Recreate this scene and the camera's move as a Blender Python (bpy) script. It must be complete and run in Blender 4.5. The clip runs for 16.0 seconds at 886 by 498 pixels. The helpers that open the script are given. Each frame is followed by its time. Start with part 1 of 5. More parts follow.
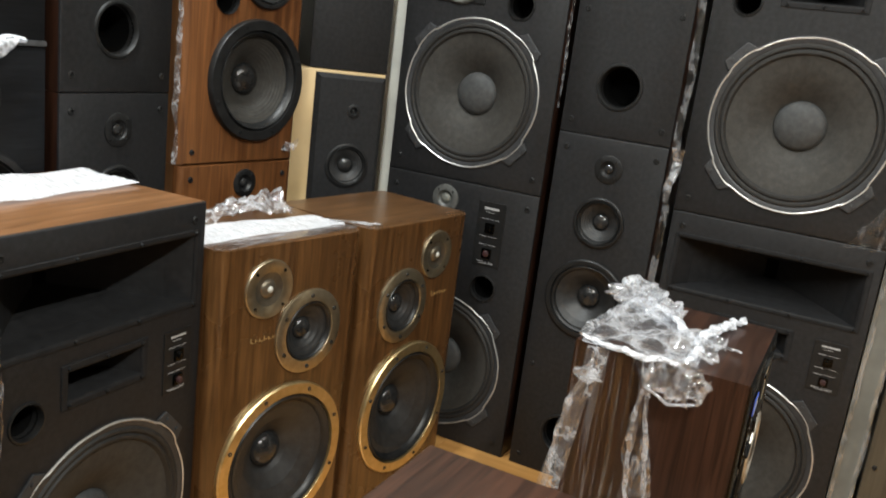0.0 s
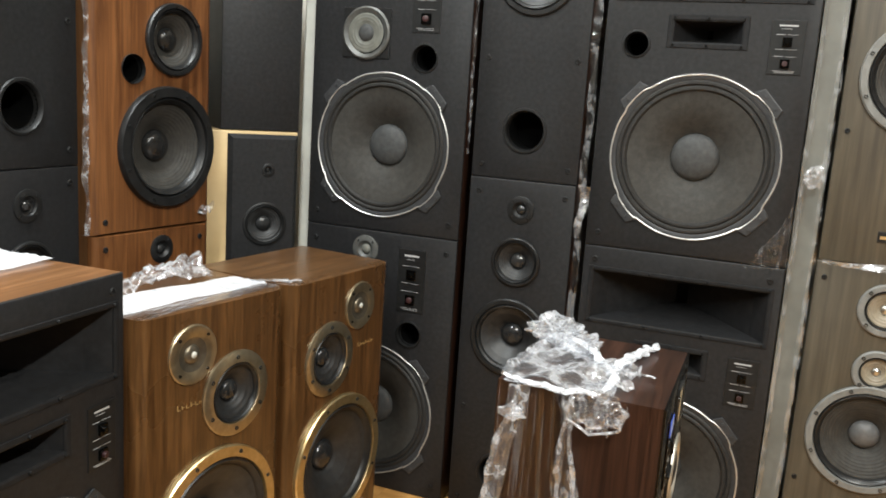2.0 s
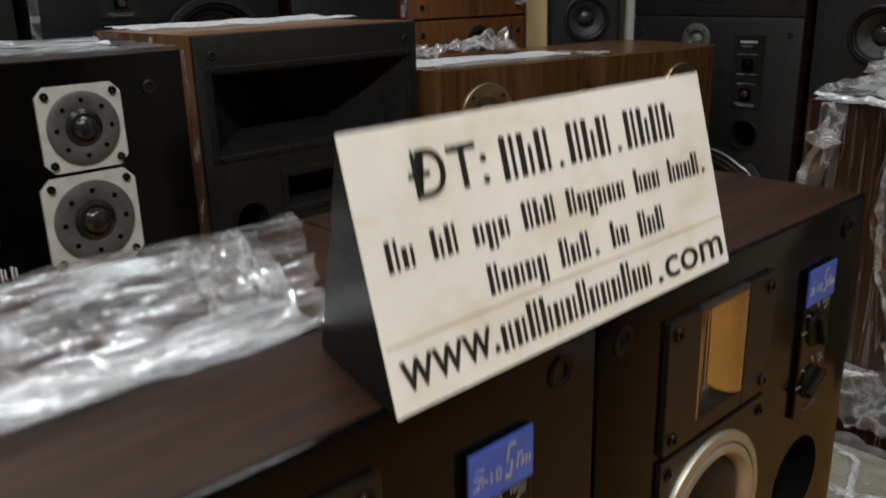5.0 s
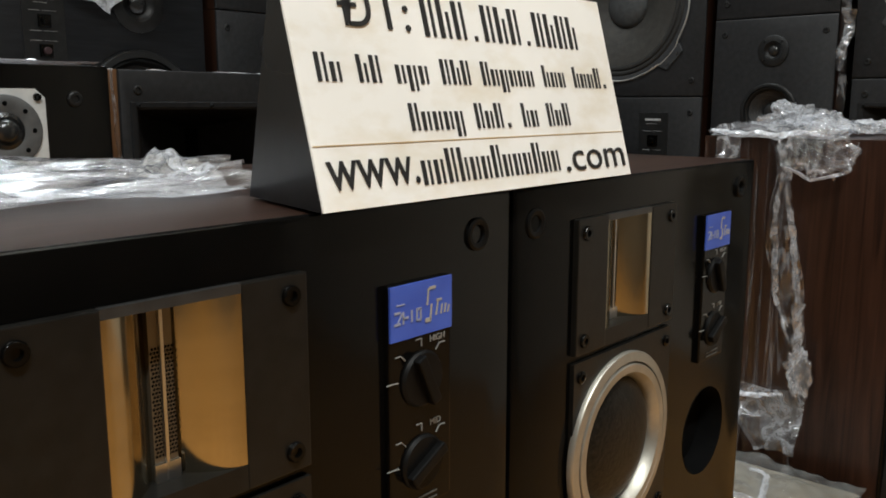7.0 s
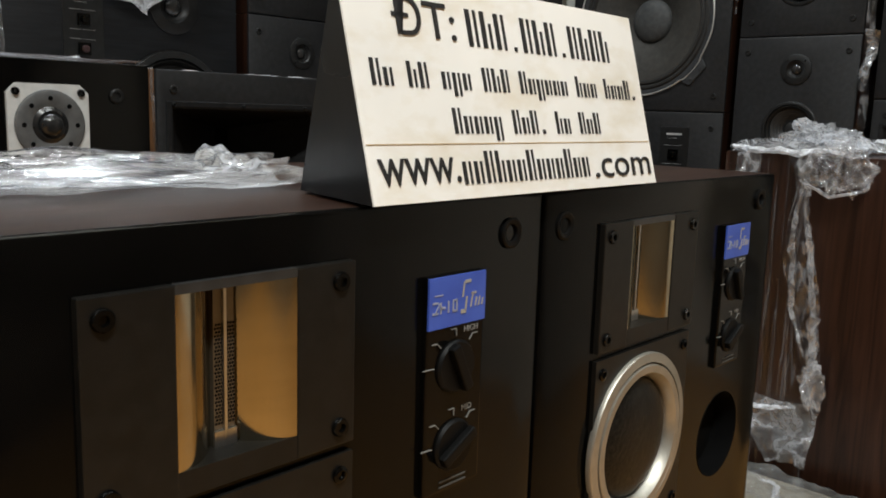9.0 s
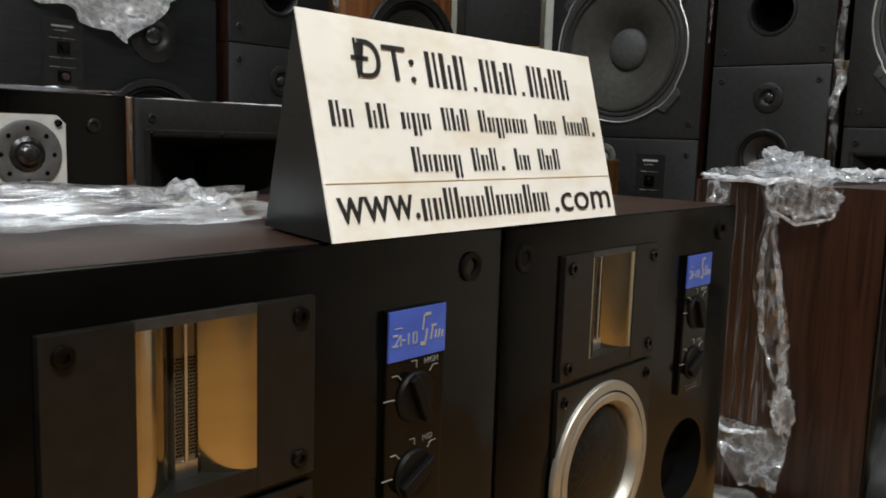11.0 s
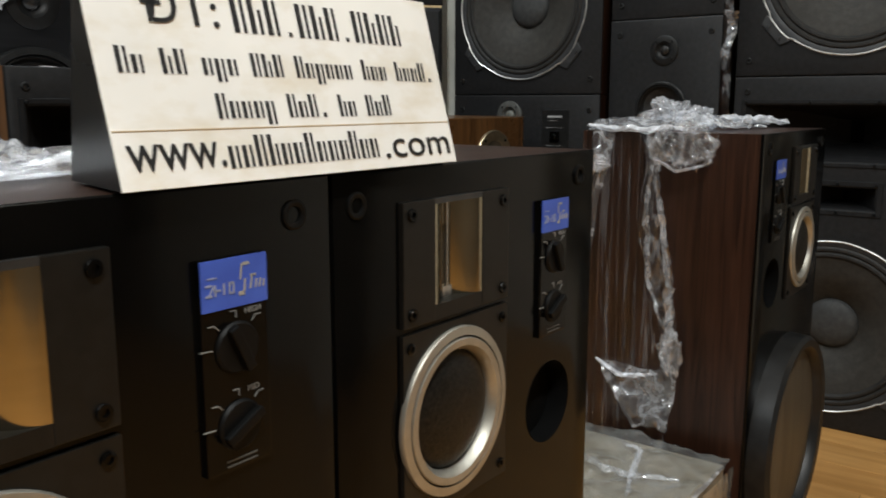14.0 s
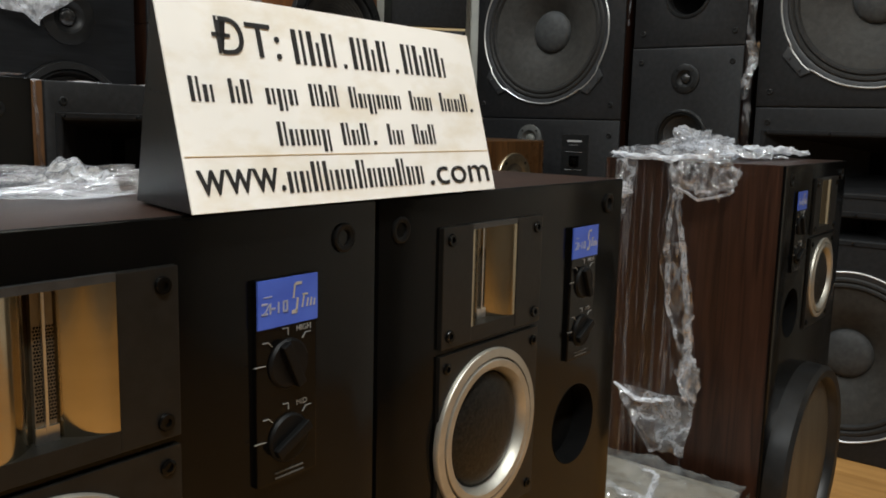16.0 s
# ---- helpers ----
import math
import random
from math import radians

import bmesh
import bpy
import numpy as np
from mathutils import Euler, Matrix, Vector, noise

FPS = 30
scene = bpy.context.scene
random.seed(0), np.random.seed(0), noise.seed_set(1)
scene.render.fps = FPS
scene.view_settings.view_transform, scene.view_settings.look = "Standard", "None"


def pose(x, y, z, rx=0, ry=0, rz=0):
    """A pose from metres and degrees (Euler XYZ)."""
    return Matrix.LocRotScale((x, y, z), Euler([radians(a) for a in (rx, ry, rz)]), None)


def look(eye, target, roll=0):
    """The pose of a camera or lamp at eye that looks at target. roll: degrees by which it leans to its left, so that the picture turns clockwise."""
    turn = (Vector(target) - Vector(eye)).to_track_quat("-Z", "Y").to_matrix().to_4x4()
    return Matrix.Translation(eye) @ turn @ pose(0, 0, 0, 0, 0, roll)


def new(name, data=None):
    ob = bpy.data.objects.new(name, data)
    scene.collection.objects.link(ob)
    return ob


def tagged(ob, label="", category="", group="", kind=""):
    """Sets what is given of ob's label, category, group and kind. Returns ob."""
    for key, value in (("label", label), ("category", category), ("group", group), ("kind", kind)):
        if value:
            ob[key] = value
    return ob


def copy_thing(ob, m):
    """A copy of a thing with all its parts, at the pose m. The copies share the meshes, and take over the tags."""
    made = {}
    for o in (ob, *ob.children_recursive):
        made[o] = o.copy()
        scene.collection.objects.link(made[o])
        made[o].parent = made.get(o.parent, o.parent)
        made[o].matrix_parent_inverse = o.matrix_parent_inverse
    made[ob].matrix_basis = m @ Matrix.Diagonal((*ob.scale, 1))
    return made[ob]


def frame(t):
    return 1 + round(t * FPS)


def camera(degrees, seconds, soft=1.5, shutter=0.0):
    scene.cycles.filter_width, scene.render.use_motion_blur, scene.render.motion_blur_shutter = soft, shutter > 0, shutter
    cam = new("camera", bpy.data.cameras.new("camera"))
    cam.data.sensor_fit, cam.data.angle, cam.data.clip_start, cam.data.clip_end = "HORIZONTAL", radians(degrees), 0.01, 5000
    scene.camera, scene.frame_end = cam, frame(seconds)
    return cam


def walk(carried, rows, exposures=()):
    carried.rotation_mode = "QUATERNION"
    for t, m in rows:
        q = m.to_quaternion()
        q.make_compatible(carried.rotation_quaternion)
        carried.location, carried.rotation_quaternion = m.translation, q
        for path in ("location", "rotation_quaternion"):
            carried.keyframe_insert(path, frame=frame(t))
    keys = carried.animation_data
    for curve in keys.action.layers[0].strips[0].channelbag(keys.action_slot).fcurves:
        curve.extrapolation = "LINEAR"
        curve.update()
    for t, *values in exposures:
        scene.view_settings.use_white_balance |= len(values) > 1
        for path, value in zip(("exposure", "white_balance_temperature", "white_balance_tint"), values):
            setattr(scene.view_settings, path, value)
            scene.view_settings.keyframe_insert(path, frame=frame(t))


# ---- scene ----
cam = camera(55.4, 16.0, soft=1.8, shutter=0.5)
PATH = [
    (0, (-0.016, 0.094, 1.137), (-0.859, 1.843, 0.656), 7.2),
    (0.5, (-0.016, 0.073, 1.154), (-0.861, 1.837, 0.736), 6.9),
    (1, (0.001, 0.064, 1.159), (-0.793, 1.857, 0.769), 5.7),
    (1.5, (0.011, 0.067, 1.158), (-0.732, 1.887, 0.793), 4.3),
    (2, (0.015, 0.068, 1.158), (-0.692, 1.903, 0.793), 3.8),
    (2.5, (0.018, 0.069, 1.156), (-0.682, 1.906, 0.787), 3.9),
    (3, (0.026, 0.061, 1.139), (-0.766, 1.859, 0.764), 3.4),
    (3.5, (0.064, 0.104, 1.098), (-0.98, 1.753, 0.659), 1.7),
    (4, (0.135, 0.167, 1.054), (-1.183, 1.567, 0.504), -0.8),
    (4.2, (0.156, 0.190, 1.038), (-1.225, 1.509, 0.445), -2.1),
    (4.5, (0.155, 0.204, 0.988), (-1.26, 1.463, 0.345), -2.3),
    (4.8, (0.142, 0.204, 0.916), (-1.266, 1.463, 0.259), -2.4),
    (5, (0.138, 0.202, 0.864), (-1.261, 1.496, 0.258), -1.5),
    (5.2, (0.149, 0.198, 0.819), (-1.248, 1.526, 0.285), -1.4),
    (7.3, (0.176, 0.155, 0.743), (-1.13, 1.632, 0.405), 0.2),
    (7.5, (0.175, 0.151, 0.742), (-1.14, 1.619, 0.402), 0.6),
    (8, (0.181, 0.143, 0.742), (-1.155, 1.592, 0.401), 1.4),
    (10.3, (0.195, 0.126, 0.75), (-1.136, 1.593, 0.473), 2.3),
    (10.5, (0.2, 0.126, 0.752), (-1.128, 1.597, 0.484), 2.2),
    (11, (0.205, 0.131, 0.751), (-1.111, 1.613, 0.485), 1.8),
    (11.5, (0.21, 0.135, 0.754), (-1.085, 1.636, 0.49), 1.0),
    (12, (0.215, 0.14, 0.755), (-1.034, 1.682, 0.504), 1.1),
    (12.3, (0.230, 0.164, 0.759), (-0.954, 1.757, 0.508), 2.0),
    (12.5, (0.246, 0.178, 0.752), (-0.872, 1.815, 0.491), 2.8),
    (13, (0.247, 0.193, 0.736), (-0.793, 1.874, 0.427), 3.4),
    (13.5, (0.256, 0.187, 0.737), (-0.825, 1.837, 0.406), 2.1),
    (14, (0.255, 0.171, 0.74), (-0.933, 1.743, 0.398), -0.0),
    (14.5, (0.254, 0.152, 0.747), (-0.964, 1.704, 0.419), 0.2),
    (15, (0.26, 0.146, 0.752), (-0.961, 1.702, 0.458), 0.3),
    (15.5, (0.255, 0.144, 0.748), (-0.961, 1.705, 0.461), 1.1),
    (16, (0.252, 0.143, 0.747), (-0.961, 1.705, 0.448), 1.4),
]
EXPOSURES = ((0, 0.42, 6750, 12), (1, 0.55, 6750, 12), (2.5, 0.68, 6750, 12), (3.0, 0.66, 6800, 12), (3.5, 0.36, 6850, 12), (4.5, -0.03, 6800, 12), (5.0, -0.9, 6700, 12), (7.5, -0.42, 6550, 12), (16, -0.45, 6550, 12))
walk(cam, [(t, look(eye, target, roll)) for t, eye, target, roll in PATH], EXPOSURES)

# ---- world and light ----
world = bpy.data.worlds.new("world")
scene.world = world
world.use_nodes = True
world.node_tree.nodes["Background"].inputs[0].default_value = (0.9, 0.92, 1.0, 1)
world.node_tree.nodes["Background"].inputs[1].default_value = 0.02

X0, X1, Y0, Y1, ZC = -1.86, 2.6, -2.2, 2.56, 2.75      # the room's inner faces


def lamp(name, x, y, z, sx, sy, watts, colour, rx=0, ry=0):
    d = bpy.data.lights.new(name, "AREA")
    d.shape, d.size, d.size_y, d.energy, d.color = "RECTANGLE", sx, sy, watts, colour
    o = new(name, d)
    o.matrix_basis = pose(x, y, z, rx, ry, 0)
    return o


# ceiling tubes of the shop
lamp("tube_light", -1.1, 0.9, ZC - 0.06, 0.10, 1.2, 44, (0.90, 1.0, 1.03))
lamp("tube_light", 0.55, 1.3, ZC - 0.06, 0.10, 1.2, 16, (0.92, 1.0, 1.0))
lamp("tube_light", 0.95, -0.25, ZC - 0.06, 0.10, 1.2, 98, (0.95, 1.0, 0.97))
lamp("tube_light", -0.6, -1.2, ZC - 0.06, 1.2, 0.10, 34, (0.90, 1.0, 1.03))

# ---- materials ----


def nodes(name):
    m = bpy.data.materials.new(name)
    m.use_nodes = True
    t = m.node_tree
    return m, t, t.nodes["Principled BSDF"], t.nodes.new, t.links.new


def ramp(new_node, stops):
    r = new_node("ShaderNodeValToRGB")
    r.color_ramp.elements[0].position, r.color_ramp.elements[0].color = stops[0][0], (*stops[0][1], 1)
    r.color_ramp.elements[1].position, r.color_ramp.elements[1].color = stops[-1][0], (*stops[-1][1], 1)
    for p, c in stops[1:-1]:
        e = r.color_ramp.elements.new(p)
        e.color = (*c, 1)
    return r


def stretched(new_node, link, scale, detail, size=1.0, rough=0.6):
    """Noise in the object's own space, drawn out by scale."""
    tc, mp, no = new_node("ShaderNodeTexCoord"), new_node("ShaderNodeMapping"), new_node("ShaderNodeTexNoise")
    mp.inputs["Scale"].default_value = scale
    no.inputs["Scale"].default_value, no.inputs["Detail"].default_value, no.inputs["Roughness"].default_value = size, detail, rough
    link(tc.outputs["Object"], mp.inputs[0])
    link(mp.outputs[0], no.inputs["Vector"])
    return no


def surface(name, dark, light, scale=(40, 40, 40), rough=(0.4, 0.6), metal=0.0, bump=0.15, detail=6, spread=(0.35, 0.7), coat=0.0, dist=0.001, spec=0.5, warp=0.0):
    """A procedural surface: grain drawn out along scale, smudges at a larger size, and relief."""
    m, t, p, n, l = nodes(name)
    grain = stretched(n, l, scale, detail)
    grain.inputs["Distortion"].default_value = warp
    r = ramp(n, [(spread[0], dark), (spread[1], light)])
    l(grain.outputs["Fac"], r.inputs[0])
    smudge = stretched(n, l, (5, 5, 5), 4)
    mix = n("ShaderNodeMixRGB")
    mix.blend_type = "MULTIPLY"
    mix.inputs[0].default_value = 0.5
    sm = ramp(n, [(0.3, (0.62, 0.62, 0.62)), (0.7, (1, 1, 1))])
    l(smudge.outputs["Fac"], sm.inputs[0])
    l(r.outputs[0], mix.inputs[1])
    l(sm.outputs[0], mix.inputs[2])
    l(mix.outputs[0], p.inputs["Base Color"])
    rr = n("ShaderNodeMapRange")
    rr.inputs["To Min"].default_value, rr.inputs["To Max"].default_value = rough
    l(smudge.outputs["Fac"], rr.inputs[0])
    l(rr.outputs[0], p.inputs["Roughness"])
    b = n("ShaderNodeBump")
    b.inputs["Strength"].default_value, b.inputs["Distance"].default_value = bump, dist
    l(grain.outputs["Fac"], b.inputs["Height"])
    l(b.outputs[0], p.inputs["Normal"])
    p.inputs["Metallic"].default_value = metal
    p.inputs["Coat Weight"].default_value = coat
    p.inputs["Specular IOR Level"].default_value = spec
    p.inputs["Coat Roughness"].default_value = 0.25
    return m


BLACK = surface("black_vinyl", (0.0085, 0.0085, 0.009), (0.0175, 0.0175, 0.0185), (90, 90, 90), (0.42, 0.6), bump=0.35, spec=0.3)
BLACK_ASH = surface("black_ash", (0.004, 0.0042, 0.005), (0.0105, 0.011, 0.0125), (12, 12, 160), (0.42, 0.6), bump=0.3, spec=0.2)
SATIN = surface("satin_black", (0.0016, 0.0015, 0.0014), (0.0030, 0.0027, 0.0024), (20, 20, 20), (0.10, 0.19), bump=0.04, spec=0.17)
KNOB = surface("dull_black_knob", (0.0028, 0.0028, 0.0028), (0.0045, 0.0045, 0.0045), (60, 60, 60), (0.42, 0.55), bump=0.05, spec=0.16)
PLATE = surface("plate_black", (0.0075, 0.007, 0.0062), (0.0115, 0.0108, 0.0097), (120, 120, 120), (0.28, 0.4), bump=0.1, spec=0.24)
# paler plate black: the light caught by the top edge is in the colour
LEDGE = surface("plate_black_lit_edge", (0.022, 0.022, 0.022), (0.035, 0.035, 0.035), (120, 120, 120), (0.3, 0.4), bump=0.1)
PLASTIC = surface("black_plastic", (0.008, 0.008, 0.008), (0.014, 0.014, 0.014), (60, 60, 60), (0.34, 0.5), bump=0.08, spec=0.28)
HORN = surface("moulded_horn_plastic", (0.011, 0.011, 0.0115), (0.018, 0.018, 0.0188), (60, 60, 60), (0.5, 0.65), bump=0.15, spec=0.14)
RUBBER = surface("rubber", (0.008, 0.008, 0.008), (0.016, 0.016, 0.016), (50, 50, 50), (0.3, 0.45), bump=0.08, spec=0.35)
CONE = surface("paper_cone", (0.028, 0.026, 0.0225), (0.045, 0.042, 0.037), (70, 70, 70), (0.6, 0.8), bump=0.4, spec=0.3)
ROLL = surface("cloth_surround", (0.016, 0.015, 0.014), (0.027, 0.0255, 0.0235), (90, 90, 90), (0.5, 0.7), bump=0.3, spec=0.3)
CAP = surface("grey_dust_cap", (0.075, 0.075, 0.075), (0.11, 0.11, 0.11), (80, 80, 80), (0.45, 0.6), bump=0.2)
FELT = surface("grey_felt_cap", (0.040, 0.041, 0.041), (0.060, 0.061, 0.060), (80, 80, 80), (0.55, 0.7), bump=0.25, spec=0.3)
DULLRING = surface("dull_grey_ring", (0.075, 0.075, 0.07), (0.12, 0.12, 0.112), (60, 60, 60), (0.4, 0.5), 0.3, bump=0.1)
MEMBRANE = surface("grey_membrane", (0.10, 0.10, 0.085), (0.15, 0.15, 0.13), (40, 40, 40), (0.45, 0.6), bump=0.1)
DARKCAP = surface("black_dust_cap", (0.014, 0.014, 0.014), (0.026, 0.026, 0.026), (50, 50, 50), (0.12, 0.25), bump=0.03)
DARKCONE = surface("black_cone", (0.012, 0.012, 0.012), (0.028, 0.028, 0.028), (60, 60, 60), (0.4, 0.6), bump=0.2)
GREY = surface("grey_cast_metal", (0.05, 0.052, 0.055), (0.09, 0.092, 0.095), (60, 60, 60), (0.4, 0.55), 0.4, bump=0.1)
EAR = surface("dark_cast_metal", (0.030, 0.031, 0.033), (0.046, 0.047, 0.049), (60, 60, 60), (0.4, 0.55), 0.2, bump=0.1, spec=0.4)
RINGGREY = surface("grey_painted_ring", (0.13, 0.13, 0.12), (0.19, 0.19, 0.18), (60, 60, 60), (0.4, 0.5), bump=0.06)
TANCONE = surface("tan_cone", (0.2, 0.17, 0.12), (0.28, 0.24, 0.18), (60, 60, 60), (0.5, 0.6), bump=0.1)
# the next two colour strips that stand for lit wall in the gaps
GAPGREY = surface("grey_gap_filler", (0.12, 0.12, 0.105), (0.18, 0.18, 0.16), (9, 9, 9), (0.4, 0.6), bump=0.1)
GAPWHITE = surface("off_white_gap_filler", (0.36, 0.355, 0.32), (0.47, 0.465, 0.42), (9, 9, 9), (0.45, 0.6), bump=0.08)
SILVER = surface("brushed_aluminium", (0.55, 0.55, 0.54), (0.75, 0.74, 0.72), (8, 200, 8), (0.22, 0.35), 1.0, bump=0.05)
TRIM = surface("silver_gasket", (0.5, 0.5, 0.48), (0.72, 0.71, 0.68), (50, 50, 50), (0.3, 0.5), 0.7, bump=0.1)
BRUSHED = surface("champagne_aluminium", (0.43, 0.41, 0.355), (0.53, 0.51, 0.455), (60, 60, 60), (0.38, 0.48), 0.8, bump=0.04)
GOLD = surface("brass_ring", (0.56, 0.42, 0.20), (0.70, 0.55, 0.30), (60, 60, 60), (0.24, 0.34), 0.9, bump=0.04)
CHAMPAGNE = surface("champagne_ring", (0.38, 0.31, 0.20), (0.50, 0.42, 0.29), (60, 60, 60), (0.24, 0.34), 0.9, bump=0.04)
STRIP_METAL = surface("brown_grey_strip_metal", (0.16, 0.135, 0.10), (0.24, 0.21, 0.16), (40, 40, 40), (0.3, 0.42), 0.8, bump=0.05)
MIRROR = surface("polished_horn_metal", (0.44, 0.385, 0.28), (0.53, 0.47, 0.35), (6, 6, 60), (0.10, 0.17), 1.0, bump=0.02)
WHITE_PLATE = surface("white_driver_plate", (0.55, 0.55, 0.54), (0.68, 0.68, 0.66), (60, 60, 60), (0.35, 0.5), bump=0.05)
PALE = surface("pale_membrane", (0.42, 0.41, 0.36), (0.55, 0.53, 0.47), (40, 40, 40), (0.4, 0.6), bump=0.1)
COPPER = surface("copper_cone", (0.30, 0.19, 0.12), (0.42, 0.28, 0.19), (40, 40, 40), (0.35, 0.5), bump=0.1)
BLUE = surface("blue_badge", (0.045, 0.10, 0.50), (0.06, 0.13, 0.58), (40, 40, 40), (0.35, 0.45), bump=0.03)
INK = surface("black_ink", (0.008, 0.008, 0.009), (0.014, 0.014, 0.015), (60, 60, 60), (0.5, 0.6), bump=0.02)
WHITE_INK = surface("white_print", (0.6, 0.6, 0.6), (0.7, 0.7, 0.7), (60, 60, 60), (0.5, 0.6), bump=0.02)
GREY_INK = surface("grey_print", (0.2, 0.2, 0.19), (0.28, 0.28, 0.27), (60, 60, 60), (0.5, 0.6), bump=0.02)
GOLD_INK = surface("gold_print", (0.30, 0.18, 0.065), (0.42, 0.27, 0.11), (60, 60, 60), (0.4, 0.5), bump=0.02)
SOFT_INK = surface("soft_white_print", (0.34, 0.34, 0.34), (0.44, 0.44, 0.44), (60, 60, 60), (0.5, 0.6), bump=0.02)
BADGE_INK = surface("pale_badge_print", (0.28, 0.31, 0.42), (0.36, 0.39, 0.50), (60, 60, 60), (0.4, 0.5), bump=0.02)
CREAM_INK = surface("cream_badge_print", (0.34, 0.33, 0.30), (0.42, 0.41, 0.36), (60, 60, 60), (0.4, 0.5), bump=0.02)
DIM_INK = surface("dim_grey_print", (0.055, 0.055, 0.052), (0.08, 0.08, 0.076), (60, 60, 60), (0.5, 0.6), bump=0.02)
RED_KNOB = surface("dull_red_knob", (0.028, 0.010, 0.011), (0.04, 0.014, 0.015), (60, 60, 60), (0.4, 0.5), bump=0.03)
# near-black with the shade of openings put into the colour; also serves the port foam
HOLE = surface("black_foam_and_hole_shade", (0.0015, 0.0015, 0.0015), (0.003, 0.003, 0.003), (30, 30, 30), (0.8, 0.9), bump=0.05, spec=0.08)
MESH = surface("metal_mesh", (0.006, 0.006, 0.005), (0.03, 0.027, 0.024), (400, 400, 400), (0.35, 0.5), 0.6, bump=0.5)
WALNUT = surface("walnut_veneer", (0.050, 0.022, 0.0075), (0.135, 0.062, 0.021), (70, 70, 4), (0.22, 0.34), bump=0.06, coat=0.2, spec=0.35, warp=0.5)
WALNUT_TOP = surface("walnut_veneer_body", (0.065, 0.029, 0.010), (0.155, 0.074, 0.028), (4, 70, 4), (0.24, 0.36), bump=0.06, coat=0.25, warp=0.6)
TEAK = surface("teak_veneer", (0.080, 0.028, 0.009), (0.20, 0.080, 0.027), (60, 60, 3), (0.3, 0.42), bump=0.08, coat=0.12, spec=0.35, warp=0.6)
TEAK_TOP = surface("teak_veneer_body", (0.13, 0.056, 0.021), (0.26, 0.124, 0.052), (3, 60, 3), (0.3, 0.42), bump=0.08, coat=0.15, warp=0.6)
ROSE = surface("rosewood_veneer", (0.0070, 0.0028, 0.0018), (0.054, 0.0222, 0.0125), (3, 75, 3), (0.24, 0.38), bump=0.08, spread=(0.3, 0.74), coat=0.12, spec=0.35, warp=1.1)
OLIVE = surface("olive_brown_vinyl", (0.045, 0.036, 0.024), (0.085, 0.07, 0.047), (60, 60, 3), (0.4, 0.55), bump=0.15)
BEIGE = surface("beech_veneer", (0.52, 0.36, 0.17), (0.64, 0.47, 0.25), (3, 50, 3), (0.35, 0.5), bump=0.05)
WALL = surface("cream_wall_paint", (0.66, 0.63, 0.56), (0.74, 0.71, 0.64), (12, 12, 12), (0.6, 0.8), bump=0.1)
# for the unseen walls: dark so that black fronts reflect less
DIMWALL = surface("dark_unseen_wall", (0.07, 0.062, 0.05), (0.12, 0.107, 0.088), (3, 3, 14), (0.5, 0.7), bump=0.1)
CEIL = surface("white_ceiling_paint", (0.72, 0.72, 0.7), (0.8, 0.8, 0.78), (12, 12, 12), (0.7, 0.85), bump=0.1)
PAPER = surface("aged_paper", (0.80, 0.73, 0.60), (0.95, 0.935, 0.895), (14, 14, 26), (0.35, 0.5), bump=0.2, spread=(0.30, 0.52))
CARD = surface("black_card", (0.0025, 0.003, 0.004), (0.005, 0.006, 0.008), (30, 30, 30), (0.2, 0.38), bump=0.12, spec=0.13)
FLOOR = surface("warm_wood_floor", (0.46, 0.22, 0.06), (0.62, 0.33, 0.11), (3, 50, 50), (0.25, 0.4), bump=0.06, coat=0.2)


